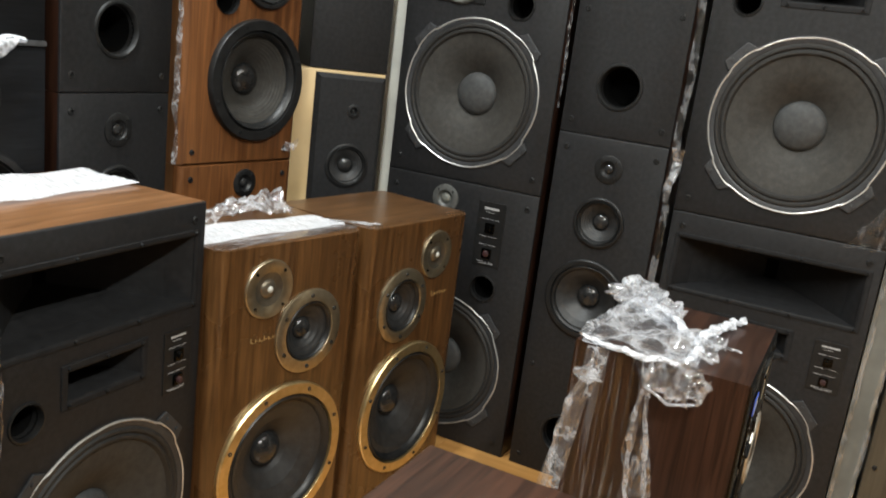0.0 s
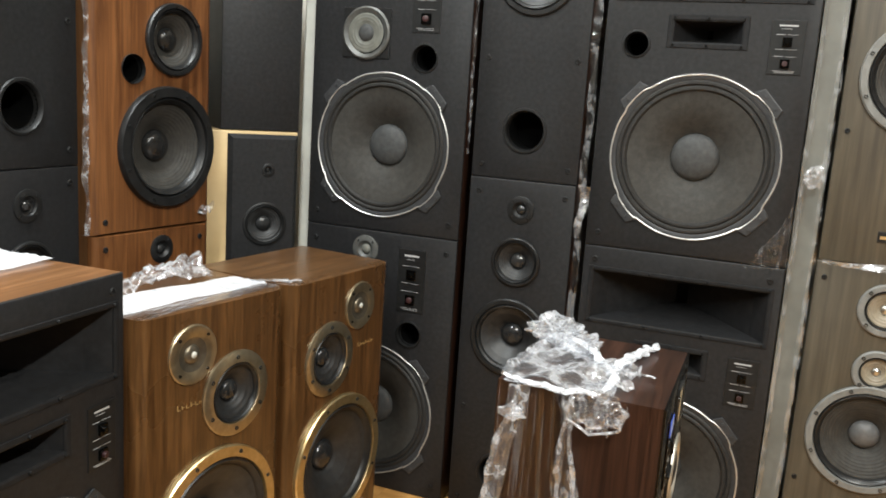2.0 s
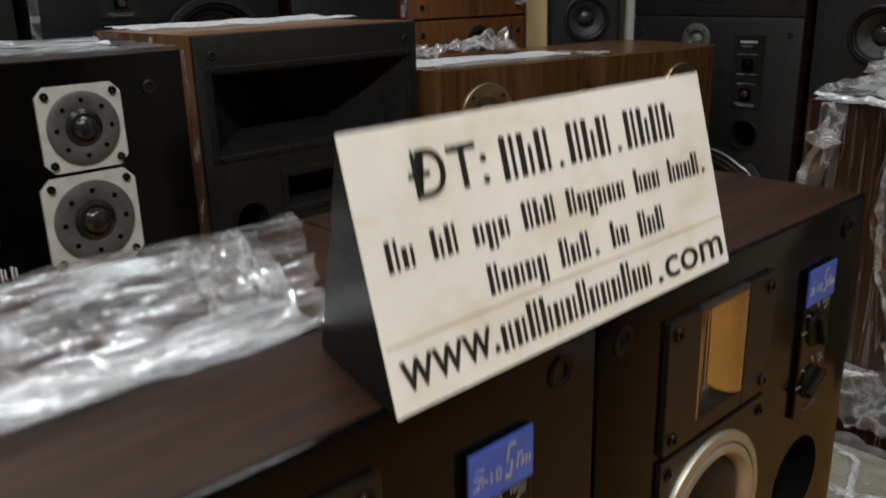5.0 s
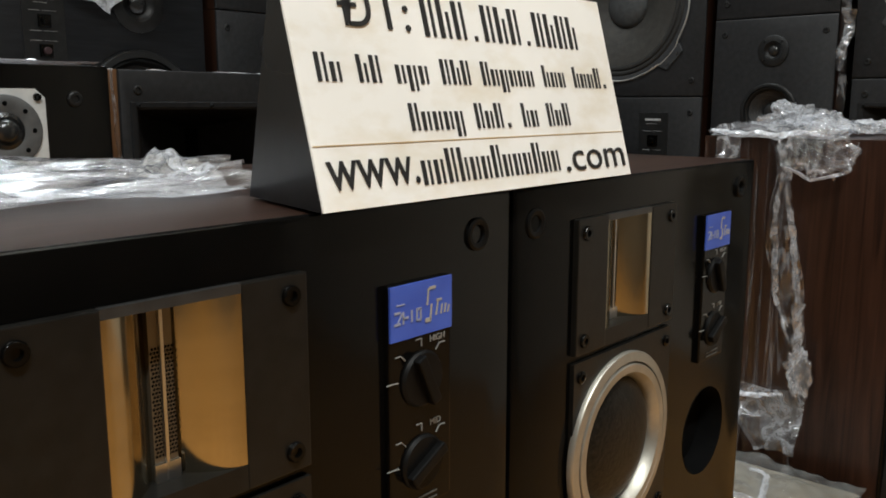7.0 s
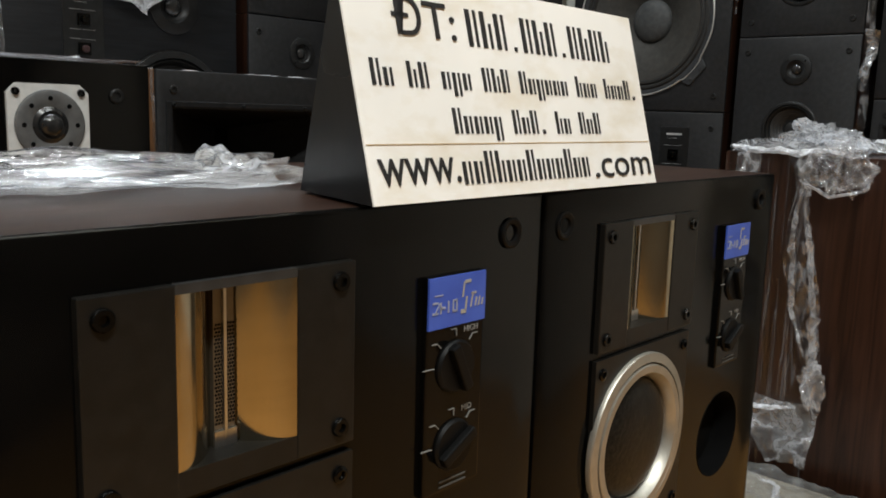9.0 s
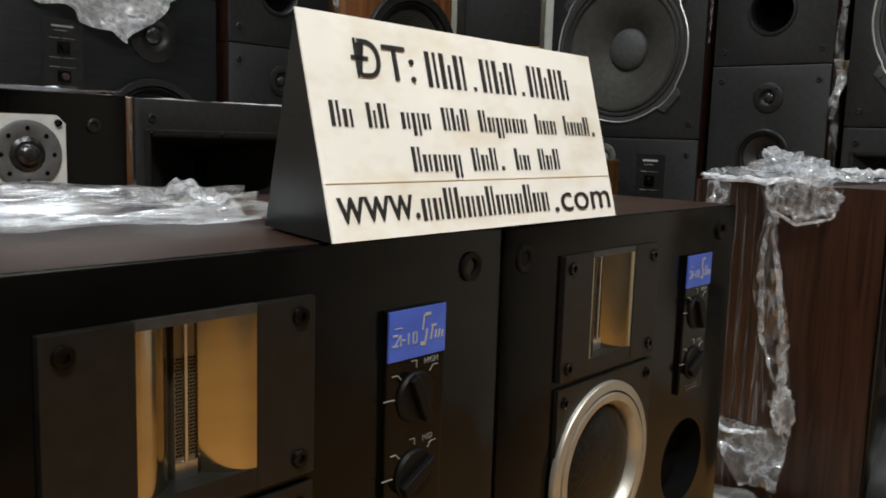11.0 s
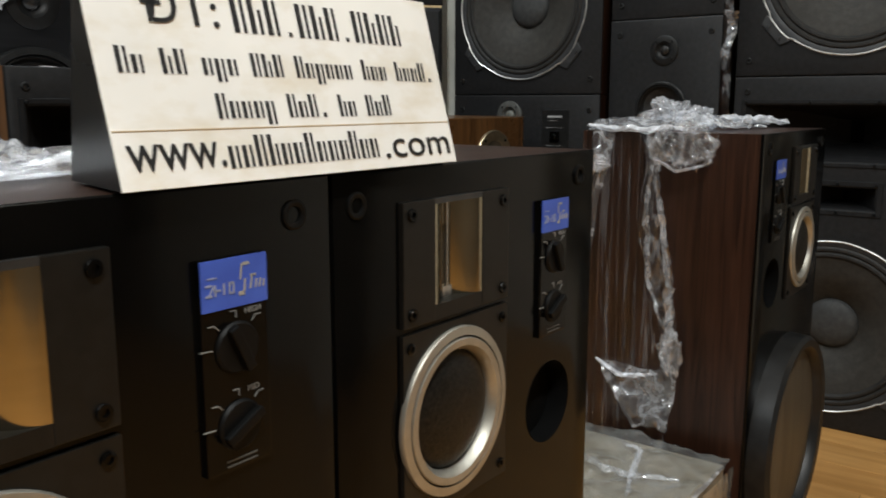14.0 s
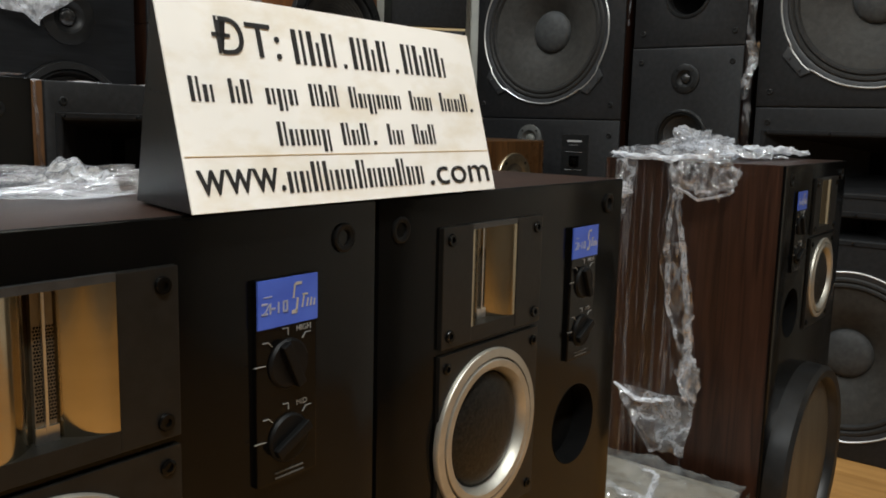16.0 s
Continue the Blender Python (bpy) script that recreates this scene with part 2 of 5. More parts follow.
def film_material(name, gain=0.7, base=0.07, milk=(0.02, 0.5), scale=(26, 26, 26), rough=0.07, crumple=0.8, tint=(0.88, 0.90, 0.94), line=0.10):
    """Clear stretch film: see-through, glossier at a slant, with milky lines where it is creased. scale draws the creases out."""
    m = bpy.data.materials.new(name)
    m.use_nodes = True
    t = m.node_tree
    n, l = t.nodes.new, t.links.new
    t.nodes.remove(t.nodes["Principled BSDF"])
    out = t.nodes["Material Output"]
    clear, gloss, milky, through_light = n("ShaderNodeBsdfTransparent"), n("ShaderNodeBsdfGlossy"), n("ShaderNodeBsdfDiffuse"), n("ShaderNodeBsdfTranslucent")
    clear.inputs[0].default_value = (0.96, 0.96, 0.96, 1)
    gloss.inputs["Color"].default_value = (0.96, 0.97, 1.0, 1)
    gloss.inputs["Roughness"].default_value = rough
    milky.inputs[0].default_value = through_light.inputs[0].default_value = (*tint, 1)
    crease = stretched(n, l, scale, 6, rough=0.55)

    def calc(op, a, b):
        q = n("ShaderNodeMath")
        q.operation = op
        for k, v in enumerate((a, b)):
            if isinstance(v, (int, float)):
                q.inputs[k].default_value = v
            else:
                l(v, q.inputs[k])
        return q.outputs[0]

    fold = calc("ABSOLUTE", calc("SUBTRACT", crease.outputs["Fac"], 0.5), 0)
    b = n("ShaderNodeBump")
    b.inputs["Strength"].default_value, b.inputs["Distance"].default_value = crumple, 0.012
    l(fold, b.inputs["Height"])
    l(b.outputs[0], gloss.inputs["Normal"])
    slant = n("ShaderNodeLayerWeight")
    slant.inputs["Blend"].default_value = 0.5
    l(b.outputs[0], slant.inputs["Normal"])
    shine = calc("MINIMUM", calc("ADD", calc("MULTIPLY", calc("POWER", slant.outputs["Facing"], 3.0), gain), base), 0.95)
    film_mix, body, all_mix = n("ShaderNodeMixShader"), n("ShaderNodeMixShader"), n("ShaderNodeMixShader")
    l(shine, film_mix.inputs[0])
    l(clear.outputs[0], film_mix.inputs[1])
    l(gloss.outputs[0], film_mix.inputs[2])
    body.inputs[0].default_value = 0.4
    l(milky.outputs[0], body.inputs[1])
    l(through_light.outputs[0], body.inputs[2])
    mr = n("ShaderNodeMapRange")
    mr.inputs["From Min"].default_value, mr.inputs["From Max"].default_value = 0.0, line
    mr.inputs["To Min"].default_value, mr.inputs["To Max"].default_value = milk[1], milk[0]
    l(fold, mr.inputs[0])
    l(mr.outputs[0], all_mix.inputs[0])
    l(film_mix.outputs[0], all_mix.inputs[1])
    l(body.outputs[0], all_mix.inputs[2])
    l(all_mix.outputs[0], out.inputs["Surface"])
    return m


FILM = film_material("stretch_film", 0.8, 0.15, (0.06, 0.38), (22, 22, 22), 0.12, 0.35, line=0.07)
THIN = film_material("thin_stretch_film", 0.7, 0.09, (0.01, 0.22), (26, 26, 14), 0.09, 0.4, line=0.045)
VEIL = film_material("tight_stretch_film", 0.5, 0.035, (0.0, 0.17), (62, 62, 1.4), 0.09, 0.3, line=0.022)
CLEAR = film_material("loose_clear_film", 1.0, 0.10, (0.012, 0.16), (36, 6, 36), 0.16, 0.35, line=0.04)
ROPE = film_material("gathered_clear_film", 0.8, 0.25, (0.38, 0.80), (36, 36, 36), 0.13, 0.4)
MEMBRANE_FILM = film_material("drawn_clear_film", 0.9, 0.12, (0.04, 0.36), (16, 16, 16), 0.08, 0.3, line=0.10)
# SHEEN and BAND: extra milk whitens the film in place of lamp glare
SHEEN = film_material("glare_milky_film_fold", 1.0, 0.30, (0.15, 0.48), (50, 5, 50), 0.2, 0.35, line=0.07)
BAND = film_material("glare_white_stretch_film", 0.9, 0.3, (0.62, 0.85), (20, 90, 20), 0.2, 0.2)
GREYFILM = film_material("dull_grey_film", 0.8, 0.12, (0.10, 0.24), (16, 16, 16), 0.14, 0.4, (0.5, 0.52, 0.5), line=0.08)

# ---- mesh helpers ----


def part(name, bm, material, parent=None, label="", smooth=False):
    """Links a bmesh as one mesh object under a thing or a part."""
    me = bpy.data.meshes.new(name)
    if smooth:
        for f in bm.faces:
            f.smooth = True
    bm.to_mesh(me)
    bm.free()
    me.materials.append(material)
    ob = new(name, me)
    ob.parent = parent
    if smooth:
        me.set_sharp_from_angle(angle=radians(38))
    return tagged(ob, label)


def box(bm, x0, x1, y0, y1, z0, z1, bevel=0.0):
    r = bmesh.ops.create_cube(bm, size=1)
    bmesh.ops.scale(bm, vec=(x1 - x0, y1 - y0, z1 - z0), verts=r["verts"])
    bmesh.ops.translate(bm, vec=((x0 + x1) / 2, (y0 + y1) / 2, (z0 + z1) / 2), verts=r["verts"])
    if bevel:
        edges = list({e for v in r["verts"] for e in v.link_edges})
        bmesh.ops.bevel(bm, geom=edges, offset=bevel, segments=2, affect="EDGES", profile=0.6)
    return bm


def block(x0, x1, y0, y1, z0, z1, bevel=0.0):
    return box(bmesh.new(), x0, x1, y0, y1, z0, z1, bevel)


def lathe(bm, u, v, profile, seg=48, close=False):
    """Turns a profile of (radius, outward) about the axis through (u, v) on a front that faces -y."""
    rings = []
    for r, o in profile:
        if r < 1e-6:
            rings.append([bm.verts.new((u, -o, v))])
        else:
            rings.append([bm.verts.new((u + r * math.cos(2 * math.pi * k / seg), -o, v + r * math.sin(2 * math.pi * k / seg))) for k in range(seg)])
    for a, b in zip(rings, rings[1:]):
        for k in range(seg):
            q = (k + 1) % seg
            if len(a) == 1 and len(b) == 1:
                continue
            if len(b) == 1:
                bm.faces.new((a[k], a[q], b[0]))
            elif len(a) == 1:
                bm.faces.new((a[0], b[q], b[k]))
            else:
                bm.faces.new((a[k], a[q], b[q], b[k]))
    bmesh.ops.recalc_face_normals(bm, faces=bm.faces)
    return bm


def turned(u, v, profile, seg=48):
    return lathe(bmesh.new(), u, v, profile, seg)


def screws(bm, spots, r=0.0045, out=0.0025):
    for u, v in spots:
        lathe(bm, u, v, [(r * 1.25, 0), (r * 1.2, out * 0.7), (r, out), (r * 0.62, out), (r * 0.55, out * 0.3), (0, out * 0.3)], 10)
    return bm


def studs(name, spots, root, material, r=0.0045, out=0.0025):
    """The same small screw or socket at each spot, every one an object on one shared mesh."""
    first = part(name, screws(bmesh.new(), [(0, 0)], r, out), material, root)
    first.location = (spots[0][0], 0, spots[0][1])
    for u, v in spots[1:]:
        o = new(name, first.data)
        o.parent, o.location = root, (u, 0, v)


def cabinet(root, W, H, D, holes=(), slots=(), baffle=BLACK, body=ROSE, rx=0.003, rz=0.0045, n=2, skin=None):
    """A loudspeaker box: a baffle with real openings, and the body behind it. holes: (u, v, radius, depth); slots: (u0, u1, v0, v1)."""
    steps = [(rx * (1 - math.sin(k / n * math.pi / 2)), rz * (1 - math.sin(k / n * math.pi / 2)), max(rx, rz) * (1 - math.cos(k / n * math.pi / 2))) for k in range(n + 1)]
    t = skin if skin is not None else steps[-1][2] + 0.002

    def loop(bm, ix, iz, d):
        return [bm.verts.new(c) for c in ((-W / 2 + ix, d, iz), (W / 2 - ix, d, iz), (W / 2 - ix, d, H - iz), (-W / 2 + ix, d, H - iz))]

    def skirt(bm, a, b):
        for k in range(len(a)):
            q = (k + 1) % len(a)
            bm.faces.new((a[k], b[k], b[q], a[q]))

    bm = bmesh.new()
    first = loop(bm, *steps[0])
    edges = [bm.edges.new((first[k], first[(k + 1) % 4])) for k in range(4)]
    backs = []
    for u, v, r, d in holes:
        seg = 40
        ring = [bm.verts.new((u + r * math.cos(2 * math.pi * k / seg), 0, v + r * math.sin(2 * math.pi * k / seg))) for k in range(seg)]
        edges += [bm.edges.new((ring[k], ring[(k + 1) % seg])) for k in range(seg)]
        backs.append((ring, d))
    for u0, u1, v0, v1 in slots:
        ring = [bm.verts.new(c) for c in ((u0, 0, v0), (u1, 0, v0), (u1, 0, v1), (u0, 0, v1))]
        edges += [bm.edges.new((ring[k], ring[(k + 1) % 4])) for k in range(4)]
    bmesh.ops.triangle_fill(bm, use_beauty=True, use_dissolve=False, edges=edges, normal=(0, -1, 0))
    for ring, d in backs:
        inner = [bm.verts.new((w.co.x, d, w.co.z)) for w in ring]
        skirt(bm, ring, inner)
        bm.faces.new(inner)
    last = first
    for s in steps[1:]:
        nxt = loop(bm, *s)
        skirt(bm, last, nxt)
        last = nxt
    edge = loop(bm, 0, 0, t)
    skirt(bm, last, edge)
    bmesh.ops.recalc_face_normals(bm, faces=bm.faces)
    part("baffle", bm, baffle, root, smooth=n > 1)
    bm = bmesh.new()
    a, b, c = loop(bm, 0, 0, t), loop(bm, 0, 0, D - 0.002), loop(bm, 0.002, 0.002, D)
    skirt(bm, a, b)
    skirt(bm, b, c)
    bm.faces.new(c)
    bmesh.ops.recalc_face_normals(bm, faces=bm.faces)
    part("body", bm, body, root)


def start(name, label, category="loudspeaker", group=""):
    root = new(name)
    root.empty_display_size = 0.05
    return tagged(root, label, category, group)


def put(root, x, y, z, yaw):
    root.matrix_basis = pose(x, y, z, 0, 0, yaw)
    return root


def ribbed(r0, r1, o0, o1, steps, amp):
    """A cone's profile from r0, o0 in to r1, o1, with fine ribs."""
    out = []
    for k in range(steps + 1):
        f = k / steps
        bow = 0.010 * math.sin(f * math.pi) * (r0 - r1) / 0.15
        out.append((r0 + (r1 - r0) * f, o0 + (o1 - o0) * f + bow + (amp if k % 2 else 0)))
    return out


def dome(r, o, h, n=6):
    return [(r * math.cos(k / n * math.pi / 2), o + h * math.sin(k / n * math.pi / 2)) for k in range(n)] + [(0, o + h)]


EARS = (42, 138, 222, 318)


def big_woofer(root, u, v, r, cone=CONE, cap=FELT, label="fifteen-inch woofer with a grey ribbed paper cone"):
    """A large woofer: silver gasket line that jogs out at the ears, dark frame, two soft rolls, ribbed cone and felt cap."""
    bm = bmesh.new()
    seg, rows = 120, []
    for dr, o in ((0, -0.001), (0, 0.0045), (-0.0016, 0.0056), (-0.0036, 0.004)):
        ring = []
        for k in range(seg):
            a = 360 * k / seg
            jog = 0.0045 * max(0.0, min(1.0, (11 - min(abs(a - e) for e in EARS)) / 2.5)) + 0.0007 * math.sin(a * 0.21) * math.sin(a * 0.05)
            rr = r + dr + jog
            ring.append(bm.verts.new((u + rr * math.cos(radians(a)), -o, v + rr * math.sin(radians(a)))))
        rows.append(ring)
    for a, b in zip(rows, rows[1:]):
        for k in range(seg):
            bm.faces.new((a[k], a[(k + 1) % seg], b[(k + 1) % seg], b[k]))
    bmesh.ops.recalc_face_normals(bm, faces=bm.faces)
    w = part("woofer", bm, TRIM, root, label, True)
    part("frame", turned(u, v, [(r + 0.003, 0.0022), (r - 0.010, 0.0032), (r - 0.014, 0.001)], 72), EAR, w, smooth=True)
    s = r - 0.014
    part("surround", turned(u, v, [(s, 0.001), (s - 0.004, 0.0045), (s - 0.009, 0.0045), (s - 0.013, 0.0), (s - 0.017, 0.0035), (s - 0.022, 0.0035), (s - 0.027, -0.003)], 72), ROLL, w, smooth=True)
    part("cone", turned(u, v, ribbed(s - 0.027, r * 0.29, -0.003, -0.046, 44, 0.00045), 72), cone, w, smooth=True)
    part("dust_cap", turned(u, v, dome(r * 0.29, -0.046, 0.022, 8), 48), cap, w, smooth=True)
    for a in EARS:
        bm = bmesh.new()
        c, t = Vector((math.cos(radians(a)), 0, math.sin(radians(a)))), Vector((-math.sin(radians(a)), 0, math.cos(radians(a))))
        box(bm, -0.041, 0.041, -0.005, 0.0, 0, 0.024, 0.003)
        for q in bm.verts:
            q.co = Vector((u, 0, v)) + c * (r + q.co.z) + t * q.co.x * (1 - q.co.z * 9) + Vector((0, q.co.y, 0))
        ear = part("ear", bm, EAR, w)
        for e in (-0.018, 0.018):
            at = Vector((u, 0, v)) + c * (r + 0.014) + t * e
            lathe_bm = turned(at.x, at.z, [(0.004, 0.004), (0.004, 0.0075), (0.002, 0.0078), (0, 0.0065)], 10)
            part("bolt", lathe_bm, EAR, w)


def small_woofer(root, u, v, r, ring=RUBBER, cone=DARKCONE, cap=DARKCAP, name="woofer", label="", ribs=16, lip=0.008, capr=0.3, depth=0.03, bolts=0, rim=0.86, boltmat=PLASTIC):
    """A driver with a raised ring, a rolled surround, a ribbed cone and a domed cap."""
    q = r * rim
    w = part(name, turned(u, v, [(r, -0.001), (r, lip * 0.7), (r - 0.003, lip), (q + 0.002, lip), (q, lip * 0.4)], 56), ring, root, label, True)
    s = q
    part("surround", turned(u, v, [(s, lip * 0.4), (s * 0.96, lip * 0.9), (s * 0.9, lip * 0.5), (s * 0.87, -0.003)], 48), RUBBER, w, smooth=True)
    part("cone", turned(u, v, ribbed(s * 0.87, r * capr, -0.003, -depth, ribs, 0.0008), 56), cone, w)
    part("dust_cap", turned(u, v, dome(r * capr, -depth, r * capr * 0.6, 7), 32), cap, w, smooth=True)
    if bolts:
        for k in range(bolts):
            a = 2 * math.pi * (k + 0.5) / bolts
            part("bolt", screws(bmesh.new(), [(u + (r + q) / 2 * math.cos(a), v + (r + q) / 2 * math.sin(a))], min(0.0042, (r - q) * 0.26), lip + 0.002), boltmat, w)
    return w


def tweeter(root, u, v, r, plate=PLASTIC, core=DARKCAP, label="", bolts=4, name="tweeter"):
    """A small dome tweeter in a round plate."""
    w = part(name, turned(u, v, [(r, -0.001), (r, 0.003), (r - 0.002, 0.004), (r * 0.6, 0.004), (r * 0.5, -0.002), (r * 0.36, -0.004)], 40), plate, root, label, True)
    part("dome", turned(u, v, dome(r * 0.36, -0.004, r * 0.2, 6), 28), core, w, smooth=True)
    if bolts:
        studs("bolt", [(u + r * 0.8 * math.cos(2 * math.pi * (k + 0.5) / bolts), v + r * 0.8 * math.sin(2 * math.pi * (k + 0.5) / bolts)) for k in range(bolts)], w, PLASTIC, 0.0025, 0.006)
    return w


def port(root, u, v, r, lip=0.006, depth=0.09):
    w = part("port", turned(u, v, [(r + lip, -0.0005), (r + lip * 0.8, 0.003), (r + lip * 0.3, 0.0035), (r, 0.0), (r * 0.97, -0.02)], 40), PLASTIC, root, "moulded bass port", True)
    # bore and end cap coloured near-black for the shade inside
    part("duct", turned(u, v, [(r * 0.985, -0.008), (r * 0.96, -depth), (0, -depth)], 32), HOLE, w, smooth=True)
    return w


def horn(root, u0, u1, v0, v1, rim=0.012, throat=0.22, depth=0.12, name="horn", label="wide black moulded horn"):
    """A rectangular horn: a raised frame and flaring walls that narrow to the throat."""
    bm = bmesh.new()
    cu, cv, hu, hv = (u0 + u1) / 2, (v0 + v1) / 2, (u1 - u0) / 2, (v1 - v0) / 2

    def ring(a, b, d):
        return [bm.verts.new(c) for c in ((cu - a, d, cv - b), (cu + a, d, cv - b), (cu + a, d, cv + b), (cu - a, d, cv + b))]

    rows = [ring(hu + rim, hv + rim, 0.001), ring(hu + rim, hv + rim, -0.0015), ring(hu + rim - 0.001, hv + rim - 0.001, -0.0025), ring(hu + 0.004, hv + 0.004, -0.0025), ring(hu + 0.001, hv + 0.001, -0.001), ring(hu, hv, 0.003)]
    for k in range(1, 7):
        f = k / 6
        rows.append(ring(hu * (1 - (1 - throat) * f), hv * (1 - 0.58 * f ** 1.2), depth * f ** 0.75))
    for a, b in zip(rows, rows[1:]):
        for k in range(4):
            bm.faces.new((a[k], a[(k + 1) % 4], b[(k + 1) % 4], b[k]))
    end = [q.co.copy() for q in rows[-1]]
    bmesh.ops.recalc_face_normals(bm, faces=bm.faces)
    w = part(name, bm, HORN, root, label)
    # flat end face; the throat's deep shade is put into its colour
    bm = bmesh.new()
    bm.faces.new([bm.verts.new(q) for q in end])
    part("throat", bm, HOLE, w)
    n = 4 if hu > 0.12 else 3
    spots = [(cu - hu + 2 * hu * k / (n - 1), cv + s * (hv + rim * 0.5)) for k in range(n) for s in (1, -1)]
    studs("screw", spots, w, PLASTIC, 0.0028, 0.007)
    return w


def control(root, u0, u1, v0, v1, knobs=2, ink=None):
    """A level-control plate: small square switches between hairlines, with short lines of unreadable print."""
    ink = ink or SOFT_INK
    w = part("control_plate", block(u0, u1, -0.0022, 0.001, v0, v1, 0.001), PLASTIC, root, "black level-control plate with small pale print")
    uc, wd, ht = (u0 + u1) / 2, u1 - u0, v1 - v0

    def line(a, b, v, h):
        part("print", block(uc + wd * a, uc + wd * b, -0.0028, -0.0018, v - h / 2, v + h / 2), ink, w)

    for k in range(knobs):
        v = v1 - ht * (0.40 + 0.40 * k / max(1, knobs - 1))
        r = min(wd, ht / knobs) * 0.17
        part("switch", block(uc - r, uc + r, -0.007, 0.0, v - r, v + r, 0.001), SATIN, w)
        part("knob", turned(uc, v, [(r * 0.6, 0.006), (r * 0.6, 0.012), (r * 0.5, 0.013), (0, 0.013)], 16), RED_KNOB if k else SATIN, w, smooth=True)
        for e in (-1, 1):
            line(-0.34, -0.08, v + e * ht * 0.135, 0.0011)
            line(-0.02, 0.30, v + e * ht * 0.135, 0.0007)
    line(-0.28, 0.26, v1 - ht * 0.10, ht * 0.028)
    line(-0.22, 0.1, v1 - ht * 0.16, 0.0009)
    line(-0.25, 0.28, v0 + ht * 0.04, 0.0011)
    return w


def lettering(word, u, v, size, depth, material, parent, name="lettering", width=0, height=0):
    """Raised print from the built-in font, on a front that faces -y, from (u, v) to the right; width and height fit it to a measure."""
    cu = bpy.data.curves.new(name, "FONT")
    cu.body, cu.size, cu.extrude, cu.resolution_u = word, size, 0.0002, 3
    ob = new("text", cu)
    me = bpy.data.meshes.new_from_object(ob)
    bpy.data.objects.remove(ob)
    me.materials.append(material)
    xs, ys = [q.co.x for q in me.vertices], [q.co.y for q in me.vertices]
    kx = width / (max(xs) - min(xs)) if width else 1
    ky = height / max(ys) if height else 1
    me.transform(Matrix.Translation((u, depth, v)) @ Matrix.Rotation(radians(90), 4, "X") @ Matrix.Diagonal((kx, ky, 1, 1)))
    o = new(name, me)
    o.parent = parent
    return o


# ---- the room ----
def structure(name, bm, material, label):
    return tagged(part(name, bm, material), label, kind="structure")


T = 0.15
floor = structure("floor", block(X0 - T, X1 + T, Y0 - T, Y1 + T, -0.12, -0.012), HOLE, "warm wooden plank floor")
structure("ceiling", block(X0 - T, X1 + T, Y0 - T, Y1 + T, ZC, ZC + 0.12), CEIL, "plain white ceiling")
structure("wall_west", block(X0 - T, X0, Y0, Y1, -0.0075, ZC), WALL, "cream painted wall behind the loudspeakers")
structure("wall_north", block(X0 - T, X1 + T, Y1, Y1 + T, -0.0075, ZC), WALL, "cream painted wall behind the loudspeakers")
# unseen east and south walls, made dark to cut fill and reflections
structure("wall_east", block(X1, X1 + T, Y0, Y1, -0.0075, ZC), DIMWALL, "unseen closing wall, kept dark to dim reflections")
structure("wall_south", block(X0 - T, X1 + T, Y0 - T, Y0, -0.0075, ZC), DIMWALL, "unseen closing wall, kept dark to dim reflections")
# pale strips added near the fronts, in place of the lit wall behind
structure("gap_filler_east", block(0.071, 0.124, 2.225, 2.30, -0.0075, ZC), GAPGREY, "grey strip added to brighten the gap between stacks")
structure("gap_filler_corner", block(-1.275, -1.238, 2.215, 2.26, -0.0075, ZC), GAPWHITE, "off-white strip added to brighten the corner gap")

# ---- loudspeakers along the walls ----


def monitor_speaker():
    W, H = 0.47, 0.768
    root = start("monitor_speaker", "large black monitor loudspeaker with grey woofer, stacked against the wall", group="stacked wall loudspeakers")
    cabinet(root, W, H, 0.33, [(-0.008, 0.24, 0.186, 0.1), (0.106, 0.482, 0.036, 0.1), (-0.07, 0.542, 0.05, 0.06), (-0.042, 0.712, 0.026, 0.05)])
    big_woofer(root, -0.008, 0.24, 0.2)
    port(root, 0.106, 0.482, 0.034)
    mid = part("midrange", block(-0.142, 0.002, -0.003, 0.001, 0.475, 0.609, 0.0015), PLASTIC, root, "midrange with a pale translucent cone")
    part("ring", turned(-0.07, 0.542, [(0.071, -0.001), (0.071, 0.006), (0.066, 0.009), (0.058, 0.005), (0.05, 0.001)], 48), DULLRING, mid, smooth=True)
    part("cone", turned(-0.07, 0.542, ribbed(0.053, 0.02, 0.0068, 0.0036, 8, 0.0005), 48), MEMBRANE, mid)
    part("dust_cap", turned(-0.07, 0.542, dome(0.024, 0.0036, 0.009), 24), FELT, mid, smooth=True)
    tweeter(root, -0.042, 0.712, 0.04, DULLRING, MEMBRANE, "small grey tweeter")
    control(root, 0.064, 0.146, 0.548, 0.728, 2)
    studs("corner_socket", [(s * 0.205, v) for s in (-1, 1) for v in (0.04, 0.728)], root, PLASTIC, 0.006, 0.003)
    return root


